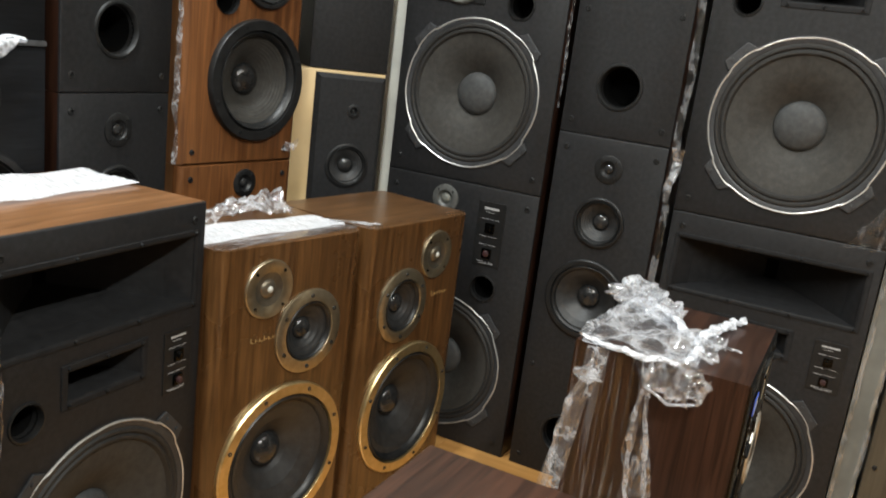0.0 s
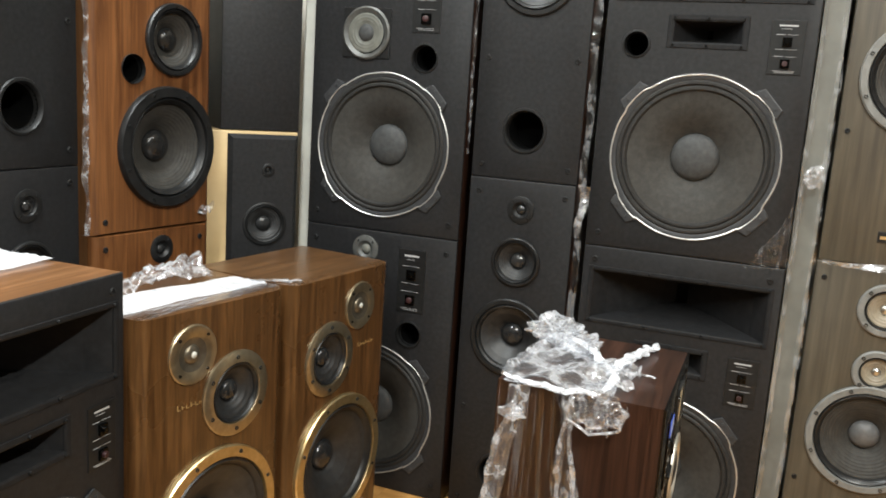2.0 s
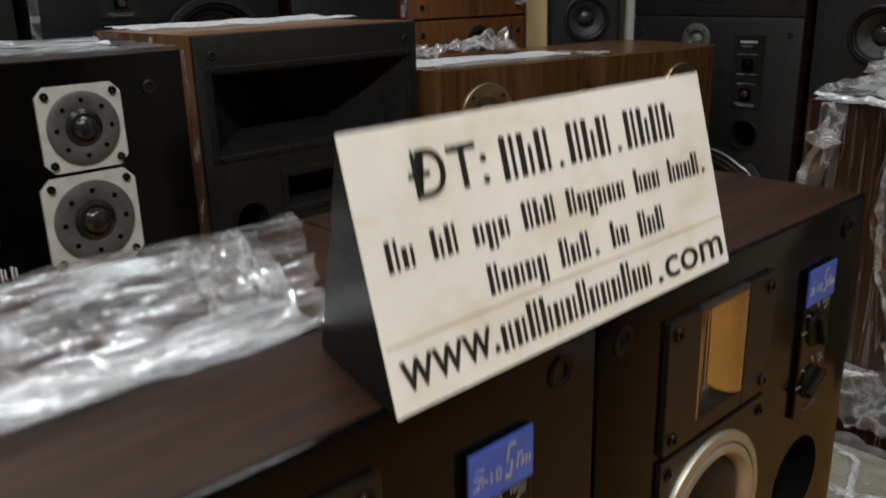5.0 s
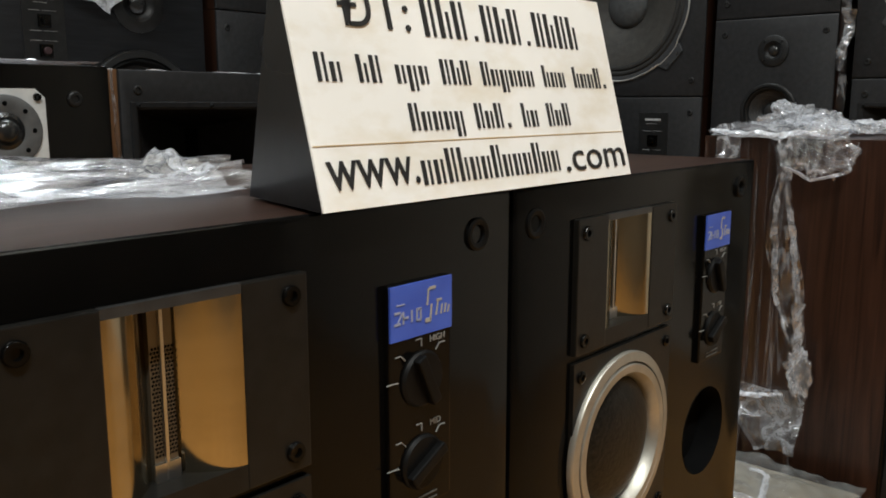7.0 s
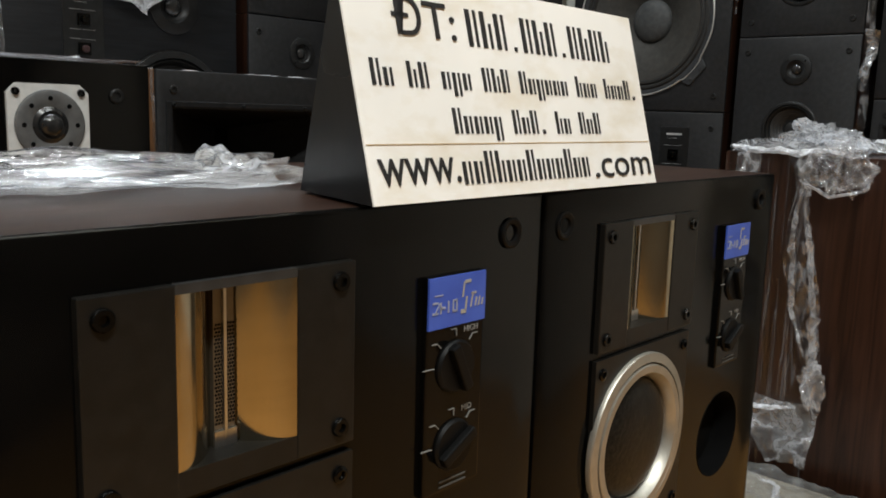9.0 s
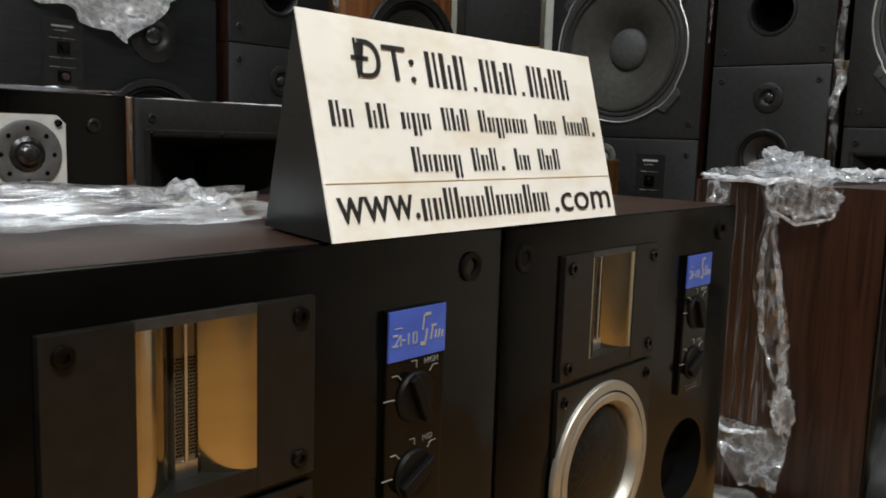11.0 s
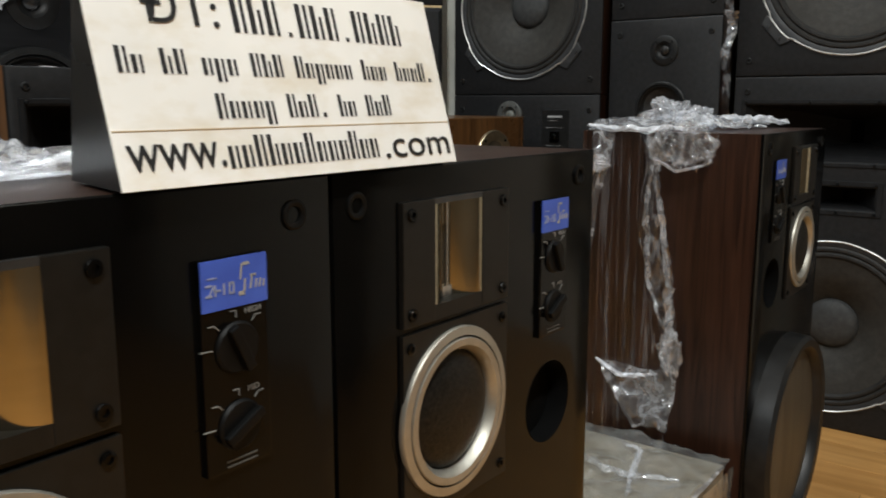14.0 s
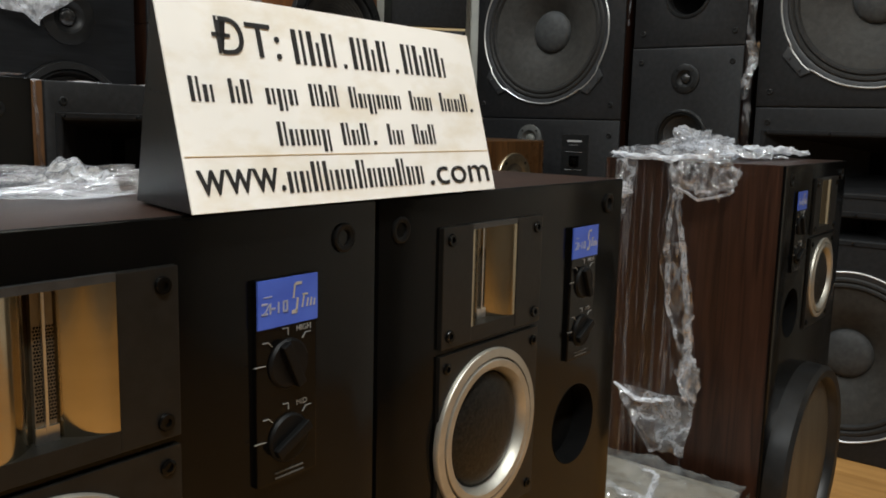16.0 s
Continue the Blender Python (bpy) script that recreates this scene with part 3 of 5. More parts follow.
def slim_speaker():
    W, H = 0.288, 0.951
    root = start("tower_speaker", "slim black tower loudspeaker with exposed drivers, against the wall", group="stacked wall loudspeakers")
    cabinet(root, W, H, 0.3, [(0, 0.874, 0.018, 0.04), (0, 0.733, 0.054, 0.07), (-0.004, 0.524, 0.092, 0.1), (-0.006, 0.128, 0.052, 0.12)])
    port(root, -0.006, 0.128, 0.05, 0.01)
    tweeter(root, 0.002, 0.874, 0.036)
    small_woofer(root, 0, 0.733, 0.066, PLASTIC, DARKCONE, DARKCAP, "midrange", ribs=10, capr=0.34, depth=0.022)
    small_woofer(root, -0.004, 0.524, 0.107, PLASTIC, DARKCONE, DARKCAP, "woofer", "woofer with a shiny black cone", ribs=3, capr=0.3, depth=0.04)
    studs("corner_socket", [(s * 0.118, v) for s in (-1, 1) for v in (0.035, 0.31, 0.915)], root, PLASTIC, 0.006, 0.003)
    return root


def horn_speaker(W, H, body, label, group):
    root = start("horn_speaker", label, group=group)
    k = W / 0.483
    hu = 0.212 * k
    cabinet(root, W, H, 0.34, [(0, 0.241, 0.186, 0.1), (-0.163 * k, 0.504, 0.03, 0.1)], [(-hu, hu, 0.618, 0.742), (-0.078, 0.078, 0.513, 0.562)], body=body)
    big_woofer(root, 0, 0.241, 0.2)
    port(root, -0.163 * k, 0.504, 0.028)
    horn(root, -hu, hu, 0.618, 0.742, 0.012, 0.07, 0.16)
    horn(root, -0.078, 0.078, 0.513, 0.562, 0.014, 0.08, 0.09, "tweeter_horn", "small black tweeter horn on a square plate")
    control(root, 0.140 * k, 0.214 * k, 0.448, 0.57, 2)
    studs("corner_socket", [(s * (W / 2 - 0.03), v) for s in (-1, 1) for v in (0.035, 0.772)], root, PLASTIC, 0.006, 0.003)
    return root


mon = put(monitor_speaker(), -1.0, 2.198, -0.0075, 0)
copy_thing(mon, pose(-1.0, 2.198, 0.7615, 0, 0, 0))

slim = put(slim_speaker(), -0.596, 2.198, -0.0075, 0)
copy_thing(slim, pose(-0.596, 2.200, 0.9445, 0, 0, 0))
copy_thing(slim, pose(-1.432, 1.382, -0.0075, 0, 0, 90))
copy_thing(slim, pose(-1.432, 1.382, 0.9445, 0, 0, 90))

hornb = put(horn_speaker(0.483, 0.806, ROSE, "large black horn loudspeaker with grey woofer, against the wall", "stacked wall loudspeakers"), -0.1745, 2.198, -0.0075, 0)
copy_thing(hornb, pose(-0.1745, 2.196, 0.7995, 0, 0, 0))

put(horn_speaker(0.458, 0.803, TEAK_TOP, "black-fronted horn loudspeaker in teak cabinet, film over its top", ""), -1.062, 1.037, -0.0075, 92)


def olive_speaker():
    W, H = 0.32, 0.838
    root = start("three_way_speaker", "olive-brown three-way loudspeaker with silver-ringed drivers, by the wall", group="stacked wall loudspeakers")
    cabinet(root, W, H, 0.3, [(0, 0.425, 0.112, 0.1), (0, 0.739, 0.042, 0.05), (0, 0.59, 0.036, 0.05)], baffle=OLIVE, body=OLIVE)
    small_woofer(root, 0, 0.425, 0.132, RINGGREY, CONE, CAP, "woofer", "grey-ringed woofer", ribs=18, lip=0.01, capr=0.26, depth=0.04, bolts=8)
    small_woofer(root, 0, 0.739, 0.062, RINGGREY, TANCONE, SILVER, "midrange", ribs=8, capr=0.2, depth=0.012, rim=0.74, bolts=4)
    small_woofer(root, 0, 0.59, 0.053, RINGGREY, TANCONE, SILVER, "tweeter", ribs=6, capr=0.2, depth=0.010, rim=0.7, bolts=4)
    nm = part("name_plate", block(-0.045, 0.055, -0.002, 0.001, 0.055, 0.08, 0.001), PLASTIC, root)
    part("print", block(-0.04, 0.05, -0.0028, -0.0018, 0.063, 0.070), GOLD_INK, nm)
    studs("corner_socket", [(s * 0.14, v) for s in (-1, 1) for v in (0.30, 0.8)], root, PLASTIC, 0.005, 0.003)
    return root


olive = put(olive_speaker(), 0.292, 2.198, -0.0075, 0)
copy_thing(olive, pose(0.294, 2.2, 0.8315, 0, 0, 0))


def teak_speaker():
    W, H = 0.372, 0.78
    root = start("two_way_tower", "orange-brown teak loudspeaker with black ribbed drivers, against the wall", group="stacked wall loudspeakers")
    cabinet(root, W, H, 0.28, [(0.035, 0.204, 0.13, 0.1), (0.055, 0.467, 0.075, 0.08), (-0.068, 0.391, 0.034, 0.1), (0.02, 0.727, 0.022, 0.05)], baffle=TEAK, body=TEAK_TOP, rx=0.018, rz=0.004, n=4)
    small_woofer(root, 0.035, 0.204, 0.15, RUBBER, CONE, DARKCAP, "woofer", "woofer with a thick rubber ring", ribs=18, lip=0.016, capr=0.27, depth=0.045, bolts=8, rim=0.82)
    small_woofer(root, 0.055, 0.467, 0.088, RUBBER, CONE, DARKCAP, "midrange", ribs=10, lip=0.012, capr=0.34, depth=0.026, bolts=6, rim=0.84)
    port(root, -0.068, 0.391, 0.034, 0.001)
    tweeter(root, 0.02, 0.727, 0.036, RUBBER)
    studs("corner_socket", [(s * 0.15, v) for s in (-1, 1) for v in (0.03, 0.745)], root, PLASTIC, 0.006, 0.003)
    return root


teak = put(teak_speaker(), -1.413, 1.756, -0.0075, 82)
copy_thing(teak, pose(-1.413, 1.756, 0.7735, 0, 0, 82))


def ash_speaker():
    W, H = 0.50, 1.035
    root = start("studio_speaker", "wide black-ash loudspeaker with level-control plate, against the wall", group="stacked wall loudspeakers")
    cabinet(root, W, H, 0.36, [(0.095, 0.735, 0.104, 0.1), (0.1, 0.945, 0.04, 0.05)], baffle=BLACK_ASH, body=BLACK_ASH)
    small_woofer(root, 0.095, 0.735, 0.122, PLASTIC, DARKCONE, DARKCAP, "woofer", ribs=10, lip=0.012, capr=0.3, depth=0.04)
    tweeter(root, 0.1, 0.945, 0.055, PLASTIC, DARKCAP, bolts=0, name="midrange")
    w = control(root, -0.128, -0.05, 0.82, 0.955, 2, GREY_INK)
    return root


put(ash_speaker(), -1.432, 0.957, -0.0075, 90)


def grille_speaker():
    """The unit above: only a grille front with one silver bar shows."""
    root = start("grille_speaker", "black loudspeaker with cloth grille and silver bar, atop another", group="stacked wall loudspeakers")
    cabinet(root, 0.5, 0.6, 0.36, baffle=BLACK_ASH, body=BLACK_ASH)
    part("silver_bar", block(-0.06, 0.055, -0.002, 0.001, 0.08, 0.092), SILVER, root, "short silver name bar")
    part("edge_strip", block(-0.25, 0.25, -0.004, 0.0, 0.002, 0.012, 0.001), GREY, root)
    return root


put(grille_speaker(), -1.434, 0.957, 1.0285, 90)


def dark_side_speaker():
    root = start("wall_speaker", "black loudspeaker with pale round driver, against the wall", group="stacked wall loudspeakers")
    cabinet(root, 0.42, 1.3, 0.36, [(0.06, 0.90, 0.06, 0.06)], baffle=BLACK, body=BLACK_ASH)
    small_woofer(root, 0.06, 0.90, 0.075, SILVER, PALE, CAP, "midrange", ribs=6, capr=0.36, depth=0.02, rim=0.7)
    return root


put(dark_side_speaker(), -1.43, 0.475, -0.0075, 90)


def corner_speaker():
    """Beech cabinet with a raised black front board."""
    root = start("bookshelf_speaker", "small black-fronted loudspeaker with pale beech sides, in the corner", group="corner pair")
    W, H = 0.257, 1.024
    cabinet(root, W, H, 0.2, baffle=BEIGE, body=BEIGE)
    board = new("front_board")
    made = set(bpy.data.objects)
    cabinet(board, 0.198, 0.98, 0.02, [(0.005, 0.728, 0.05, 0.019), (0.012, 0.882, 0.012, 0.015)], baffle=BLACK, body=BLACK, rx=0.012, rz=0.012, n=1)
    small_woofer(board, 0.005, 0.728, 0.062, PLASTIC, DARKCONE, DARKCAP, "woofer", ribs=8, lip=0.005, capr=0.36, depth=0.015)
    tweeter(board, 0.012, 0.882, 0.018, PLASTIC, DARKCAP, bolts=0)
    for o in set(bpy.data.objects) - made:
        if o.parent == board:
            o.parent, o.location = root, (0.027, -0.021, 0.036)
    bpy.data.objects.remove(board)
    return root


def cloth_speaker():
    root = start("cloth_speaker", "small black loudspeaker with a plain cloth front, on another one", group="corner pair")
    cabinet(root, 0.222, 0.55, 0.2, baffle=BLACK, body=BLACK_ASH, rx=0.004, rz=0.004)
    return root


put(corner_speaker(), -1.353, 2.086, -0.0075, 48)
put(cloth_speaker(), -1.340, 2.101, 1.0185, 48)

# ---- loudspeakers in the middle of the floor ----


def gold_speaker(side):
    """Walnut three-way with brass rings; side = 1 has its tweeter to the left, -1 is the mirrored twin."""
    W, H = 0.402, 0.712
    root = start("walnut_speaker", "golden walnut three-way loudspeaker with brass rings round its drivers", group="walnut pair")
    tw, md, wf = (-0.068 * side, 0.618), (0.052 * side, 0.505), (0.0, 0.222)
    cabinet(root, W, H, 0.3, [(*tw, 0.03, 0.05), (*md, 0.07, 0.06), (*wf, 0.148, 0.1)], baffle=WALNUT, body=WALNUT_TOP, rx=0.026, rz=0.003, n=5)
    t = part("tweeter", turned(*tw, [(0.062, -0.001), (0.062, 0.004), (0.06, 0.006), (0.042, 0.006), (0.03, 0.0)], 48), CHAMPAGNE, root, "brass-ringed tweeter", True)
    part("dome", turned(*tw, [(0.036, 0.003), (0.024, -0.001)] + dome(0.020, -0.001, 0.008), 32), STRIP_METAL, t, smooth=True)
    part("phase_plug", turned(*tw, dome(0.008, 0.004, 0.006), 20), PALE, t, smooth=True)
    studs("bolt", [(tw[0] + 0.051 * math.cos(a * 1.5708 + 0.785), tw[1] + 0.051 * math.sin(a * 1.5708 + 0.785)) for a in range(4)], t, SATIN, 0.003, 0.008)
    small_woofer(root, *md, 0.094, CHAMPAGNE, DARKCONE, DARKCAP, "midrange", "brass-ringed midrange", ribs=6, lip=0.007, capr=0.26, depth=0.022, bolts=6, rim=0.70)
    small_woofer(root, *wf, 0.175, GOLD, DARKCONE, DARKCAP, "woofer", "woofer in a broad brass ring", ribs=6, lip=0.012, capr=0.23, depth=0.05, bolts=8, rim=0.84)
    lu = -0.105 if side > 0 else 0.07
    for k in range(6):
        x, up = lu + k * 0.0115, (0.011, 0.007, 0.007, 0.010, 0.007, 0.007)[k]
        part("gold_mark", block(x, x + 0.0016, -0.0012, 0.0, 0.508, 0.508 + up), GOLD_INK, root, "worn gold lettering, unreadable")
        part("gold_mark", block(x + 0.003, x + 0.0075, -0.0012, 0.0, 0.508 + 0.003 * (k % 2), 0.5092 + 0.003 * (k % 2)), GOLD_INK, root, "worn gold lettering, unreadable")
    return root


put(gold_speaker(1), -1.008, 1.467, -0.0075, 80)
put(gold_speaker(-1), -0.936, 1.877, -0.0075, 82)


def square_driver(root, u, v, half, cone, cap, label):
    """A driver on a white square plate with clipped corners."""
    bm = bmesh.new()
    c = half * 0.22
    pts = [(-half + c, -half), (half - c, -half), (half, -half + c), (half, half - c), (half - c, half), (-half + c, half), (-half, half - c), (-half, -half + c)]
    f = bm.faces.new([bm.verts.new((u + a, 0.001, v + b)) for a, b in pts])
    r = bmesh.ops.extrude_face_region(bm, geom=[f])
    bmesh.ops.translate(bm, vec=(0, -0.005, 0), verts=[g for g in r["geom"] if isinstance(g, bmesh.types.BMVert)])
    bmesh.ops.recalc_face_normals(bm, faces=bm.faces)
    w = part("driver_plate", bm, WHITE_PLATE, root, label)
    k = half * 0.86
    part("grille_ring", turned(u, v, [(k, 0.0045), (k, 0.007), (k * 0.93, 0.0085), (k * 0.6, 0.0075), (k * 0.5, 0.006)], 40), cone, w, smooth=True)
    part("dome", turned(u, v, [(k * 0.52, 0.0062), (k * 0.4, 0.009)] + dome(k * 0.34, 0.008, k * 0.24), 32), cap, w, smooth=True)
    if cap is COPPER:
        part("cone", turned(u, v, [(k * 0.78, 0.0088), (k * 0.5, 0.0095), (k * 0.42, 0.0085)], 40), TANCONE, w, smooth=True)
    studs("bolt", [(u + s * half * 0.8, v + t * half * 0.8) for s in (-1, 1) for t in (-1, 1)], w, SATIN, 0.004, 0.008)
    for q in range(8):
        # raised near-black disc, a hole's inner shade given as colour
        a = q * math.pi / 4
        part("vent_hole", turned(u + k * 0.76 * math.cos(a), v + k * 0.76 * math.sin(a), [(k * 0.07, 0.0083), (k * 0.06, 0.0087), (0, 0.0087)], 10), HOLE, w)
    return w


def plate_speaker():
    W, H = 0.37, 0.798
    root = start("bookshelf_monitor", "dark rosewood loudspeaker with white driver plates, film over its top")
    cabinet(root, W, H, 0.3, baffle=SATIN, body=ROSE, rx=0.004, rz=0.004)
    square_driver(root, 0.05, 0.72, 0.049, CAP, DARKCAP, "tweeter on a white plate")
    square_driver(root, 0.047, 0.61, 0.056, CAP, DARKCAP, "midrange on a white plate")
    square_driver(root, 0.045, 0.495, 0.058, DARKCONE, COPPER, "midrange with a copper-coloured cone on a white plate")
    control(root, -0.105, -0.06, 0.60, 0.72, 2, GREY_INK)
    for k in range(6):
        x = -0.112 + k * 0.0115
        part("white_mark", block(x, x + 0.0024, -0.0012, 0.0, 0.56, 0.576), WHITE_INK, root, "white maker's mark, drawn plain")
        part("white_mark", block(x + 0.0045, x + 0.0062, -0.0012, 0.0, 0.562, 0.574), WHITE_INK, root, "white maker's mark, drawn plain")
    studs("grille_socket", [(s * 0.138, v) for s in (-1, 1) for v in (0.757, 0.06)], root, PLASTIC, 0.008, 0.003)
    return root


put(plate_speaker(), -0.860, 0.512, -0.0075, 92)


def ribbon_speaker(side, name_label, slot=(0.1035, 0.1615), wings=(0.0655, 0.1945), left_socket=0.030, group="ribbon-tweeter trio"):
    """Black-fronted three-way with a polished ribbon-tweeter horn; side = -1 is the mirrored twin."""
    W, H, c = 0.342, 0.705, 0.1715
    root = start("ribbon_speaker", name_label, group=group)

    def U(u):
        return (u - c) * side

    def span(a, b):
        return (min(U(a), U(b)), max(U(a), U(b)))

    tu0, tu1 = span(*slot)
    pu0, pu1 = span(*wings)
    mc, pc, wc = (U(0.1225), 0.5205), (U(0.266), 0.485), (U(0.172), 0.224)
    cabinet(root, W, H, 0.276, [(*mc, 0.05, 0.06), (*pc, 0.037, 0.12), (*wc, 0.135, 0.1)], [(tu0, tu1, 0.606, 0.678)], baffle=SATIN, body=ROSE, rx=0.0025, rz=0.0025)
    # tweeter plate in two wings, with the polished horn between them
    tp = part("tweeter_plate", block(pu0, tu0, -0.004, 0.001, 0.595, 0.682, 0.0008), PLATE, root, "black bolted tweeter plate")
    part("wing", block(tu1, pu1, -0.004, 0.001, 0.595, 0.682, 0.0008), PLATE, tp)
    # rail coloured paler than the plate for its lit top edge
    part("top_rail", block(tu0, tu1, -0.0036, 0.03, 0.678, 0.682), LEDGE, tp)
    part("bottom_rail", block(tu0, tu1, -0.0036, 0.03, 0.595, 0.606), PLATE, tp)
    cu, half = (tu0 + tu1) / 2, (tu1 - tu0) / 2
    for s in (-1, 1):
        bm = bmesh.new()
        cols = []
        for k in range(13):
            f = k / 12
            x = cu + s * (half - (half - 0.0050) * f)
            y = -0.0034 + 0.0155 * f ** 2.0
            cols.append((bm.verts.new((x, y, 0.606)), bm.verts.new((x, y, 0.678))))
        for a, b in zip(cols, cols[1:]):
            bm.faces.new((a[0], b[0], b[1], a[1]))
        bmesh.ops.recalc_face_normals(bm, faces=bm.faces)
        if bm.faces[:][0].normal.y > 0:
            bmesh.ops.reverse_faces(bm, faces=bm.faces)
        part("horn_cheek", bm, MIRROR, tp, "polished metal horn cheek", True)
    # two flat perforated strips beside a slim centre bar
    for s in (-1, 1):
        lo, hi = sorted((cu + s * 0.0006, cu + s * 0.0050))
        part("ribbon_strip", block(lo, hi, 0.0090, 0.0145, 0.606, 0.678), STRIP_METAL, tp, "perforated metal strip")
        # flat near-black hexagons draw the shade of the perforations
        bm = bmesh.new()
        for r in range(28):
            for col in range(3):
                u, v = lo + 0.0008 + col * 0.0014 + (r % 2) * 0.0005, 0.6165 + r * 0.0016
                bm.faces.new([bm.verts.new((u + 0.00062 * math.cos(a * math.pi / 3), 0.0088, v + 0.00066 * math.sin(a * math.pi / 3))) for a in range(6)])
        tagged(part("perforation", bm, HOLE, tp), kind="stuff")
    part("centre_bar", block(cu - 0.0007, cu + 0.0007, 0.0076, 0.0145, 0.606, 0.678, 0.0002), SILVER, tp)
    part("ribbon_foot", block(cu - 0.0056, cu + 0.0056, 0.0078, 0.0090, 0.606, 0.6135, 0.0002), SILVER, tp)
    for u in (pu0 + 0.009, pu1 - 0.009):
        for v in (0.604, 0.673):
            part("bolt", turned(u, v, [(0.0046, 0.003), (0.0046, 0.0052), (0.0040, 0.0060), (0.0022, 0.0060), (0.002, 0.0045), (0, 0.0045)], 16), SATIN, tp, smooth=True)
    # midrange plate
    mp_bm = bmesh.new()
    seg = 40
    ring = [mp_bm.verts.new((mc[0] + 0.055 * math.cos(2 * math.pi * k / seg), -0.0032, mc[1] + 0.055 * math.sin(2 * math.pi * k / seg))) for k in range(seg)]
    rect = [mp_bm.verts.new(q) for q in ((pu0, -0.0032, 0.447), (pu1, -0.0032, 0.447), (pu1, -0.0032, 0.590), (pu0, -0.0032, 0.590))]
    ed = [mp_bm.edges.new((ring[k], ring[(k + 1) % seg])) for k in range(seg)] + [mp_bm.edges.new((rect[k], rect[(k + 1) % 4])) for k in range(4)]
    bmesh.ops.triangle_fill(mp_bm, use_beauty=True, use_dissolve=False, edges=ed, normal=(0, -1, 0))
    low = [mp_bm.verts.new((q.co.x, 0.001, q.co.z)) for q in rect]
    for k in range(4):
        mp_bm.faces.new((rect[k], low[k], low[(k + 1) % 4], rect[(k + 1) % 4]))
    bmesh.ops.recalc_face_normals(mp_bm, faces=mp_bm.faces)
    mp = part("midrange", mp_bm, PLATE, root, "midrange in a champagne ring behind black mesh, on a bolted plate")
    part("ring", turned(*mc, [(0.0645, 0.002), (0.0645, 0.0055), (0.0638, 0.0064), (0.0575, 0.0070), (0.0570, 0.0045)], 64), BRUSHED, mp, "broad champagne-silver ring", True)
    part("groove", turned(*mc, [(0.0572, 0.0047), (0.0555, 0.0047)], 64), SATIN, mp)
    part("inner_ring", turned(*mc, [(0.0560, 0.0045), (0.0558, 0.0072), (0.0550, 0.0078), (0.0500, 0.0076), (0.0462, 0.0025), (0.0455, -0.002)], 64), BRUSHED, mp, "sloping champagne-silver ring", True)
    part("dome_grille", turned(*mc, [(0.0465, -0.004)] + dome(0.0455, -0.003, 0.012, 8), 48), MESH, mp, "fine black mesh", True)
    for u in (pu0 + 0.008, pu1 - 0.008):
        for v in (0.457, 0.580):
            part("bolt", turned(u, v, [(0.0042, 0.003), (0.0042, 0.0044), (0.0034, 0.0050), (0.0022, 0.0050), (0.002, 0.0037), (0, 0.0037)], 14), SATIN, mp, smooth=True)
    # woofer in a deep ring
    wf = part("woofer", turned(*wc, [(0.163, -0.001), (0.161, 0.028), (0.155, 0.034), (0.144, 0.032), (0.138, 0.022), (0.135, 0.0)], 64), RUBBER, root, "woofer in a deep black ring behind dark cloth", True)
    part("grille_cloth", turned(*wc, [(0.137, 0.018), (0.10, 0.022), (0.05, 0.025), (0, 0.026)], 48), OLIVE, wf, smooth=True)
    # level controls with the blue badge
    b0, b1 = span(0.243, 0.288)
    ct = part("control_strip", block(b0, b1, -0.0035, 0.001, 0.548, 0.667, 0.0012), SATIN, root, "black level-control strip under a blue badge")
    part("badge", block(b0 + 0.0005, b1 - 0.0005, -0.0045, -0.003, 0.6395, 0.6665), BLUE, ct, "bright blue badge")
    wb = b1 - b0
    hb = 0.0265

    def badge_stroke(f, lo, hi, wide, lean=0.0, ink=BADGE_INK):
        bm = block(-wide / 2, wide / 2, -0.0049, -0.0042, 0.6395 + hb * lo, 0.6395 + hb * hi)
        for q in bm.verts:
            q.co.x += b0 + wb * f + lean * (q.co.z - 0.6395 - hb * lo)
        part("badge_mark", bm, ink, ct, "pale maker's mark, drawn plain")

    for f, lo, hi in ((0.10, 0.30, 0.34), (0.10, 0.51, 0.55), (0.22, 0.39, 0.43)):
        badge_stroke(f + 0.01, lo, hi, 0.0042)
    badge_stroke(0.11, 0.33, 0.52, 0.0008, 0.7)
    for f in (0.20, 0.33, 0.41, 0.47):
        badge_stroke(f, 0.30, 0.53, 0.0010)
    badge_stroke(0.445, 0.50, 0.54, 0.0030)
    badge_stroke(0.445, 0.29, 0.33, 0.0030)
    badge_stroke(0.59, 0.22, 0.30, 0.0040, ink=CREAM_INK)
    badge_stroke(0.625, 0.25, 0.55, 0.0012, 0.12, CREAM_INK)
    badge_stroke(0.575, 0.55, 0.86, 0.0010, 0.12, CREAM_INK)
    badge_stroke(0.66, 0.83, 0.89, 0.0046, ink=CREAM_INK)
    for f, hi in ((0.72, 0.60), (0.80, 0.50), (0.86, 0.50), (0.92, 0.46)):
        badge_stroke(f, 0.32, hi, 0.0010, 0.2, CREAM_INK)
    badge_stroke(0.77, 0.58, 0.62, 0.0038, ink=CREAM_INK)
    badge_stroke(0.16, 0.66, 0.68, 0.0060)
    for v, word, turn in ((0.617, "HIGH", -25), (0.573, "MID", 62)):
        kc = (b0 + b1) / 2
        kn = part("knob", turned(kc, v, [(0.0145, 0.003), (0.0145, 0.0045), (0.0132, 0.006), (0, 0.006)], 28), KNOB, ct, smooth=True)
        bm = block(-0.0032, 0.0032, -0.0105, -0.0055, -0.0138, 0.0138, 0.0012)
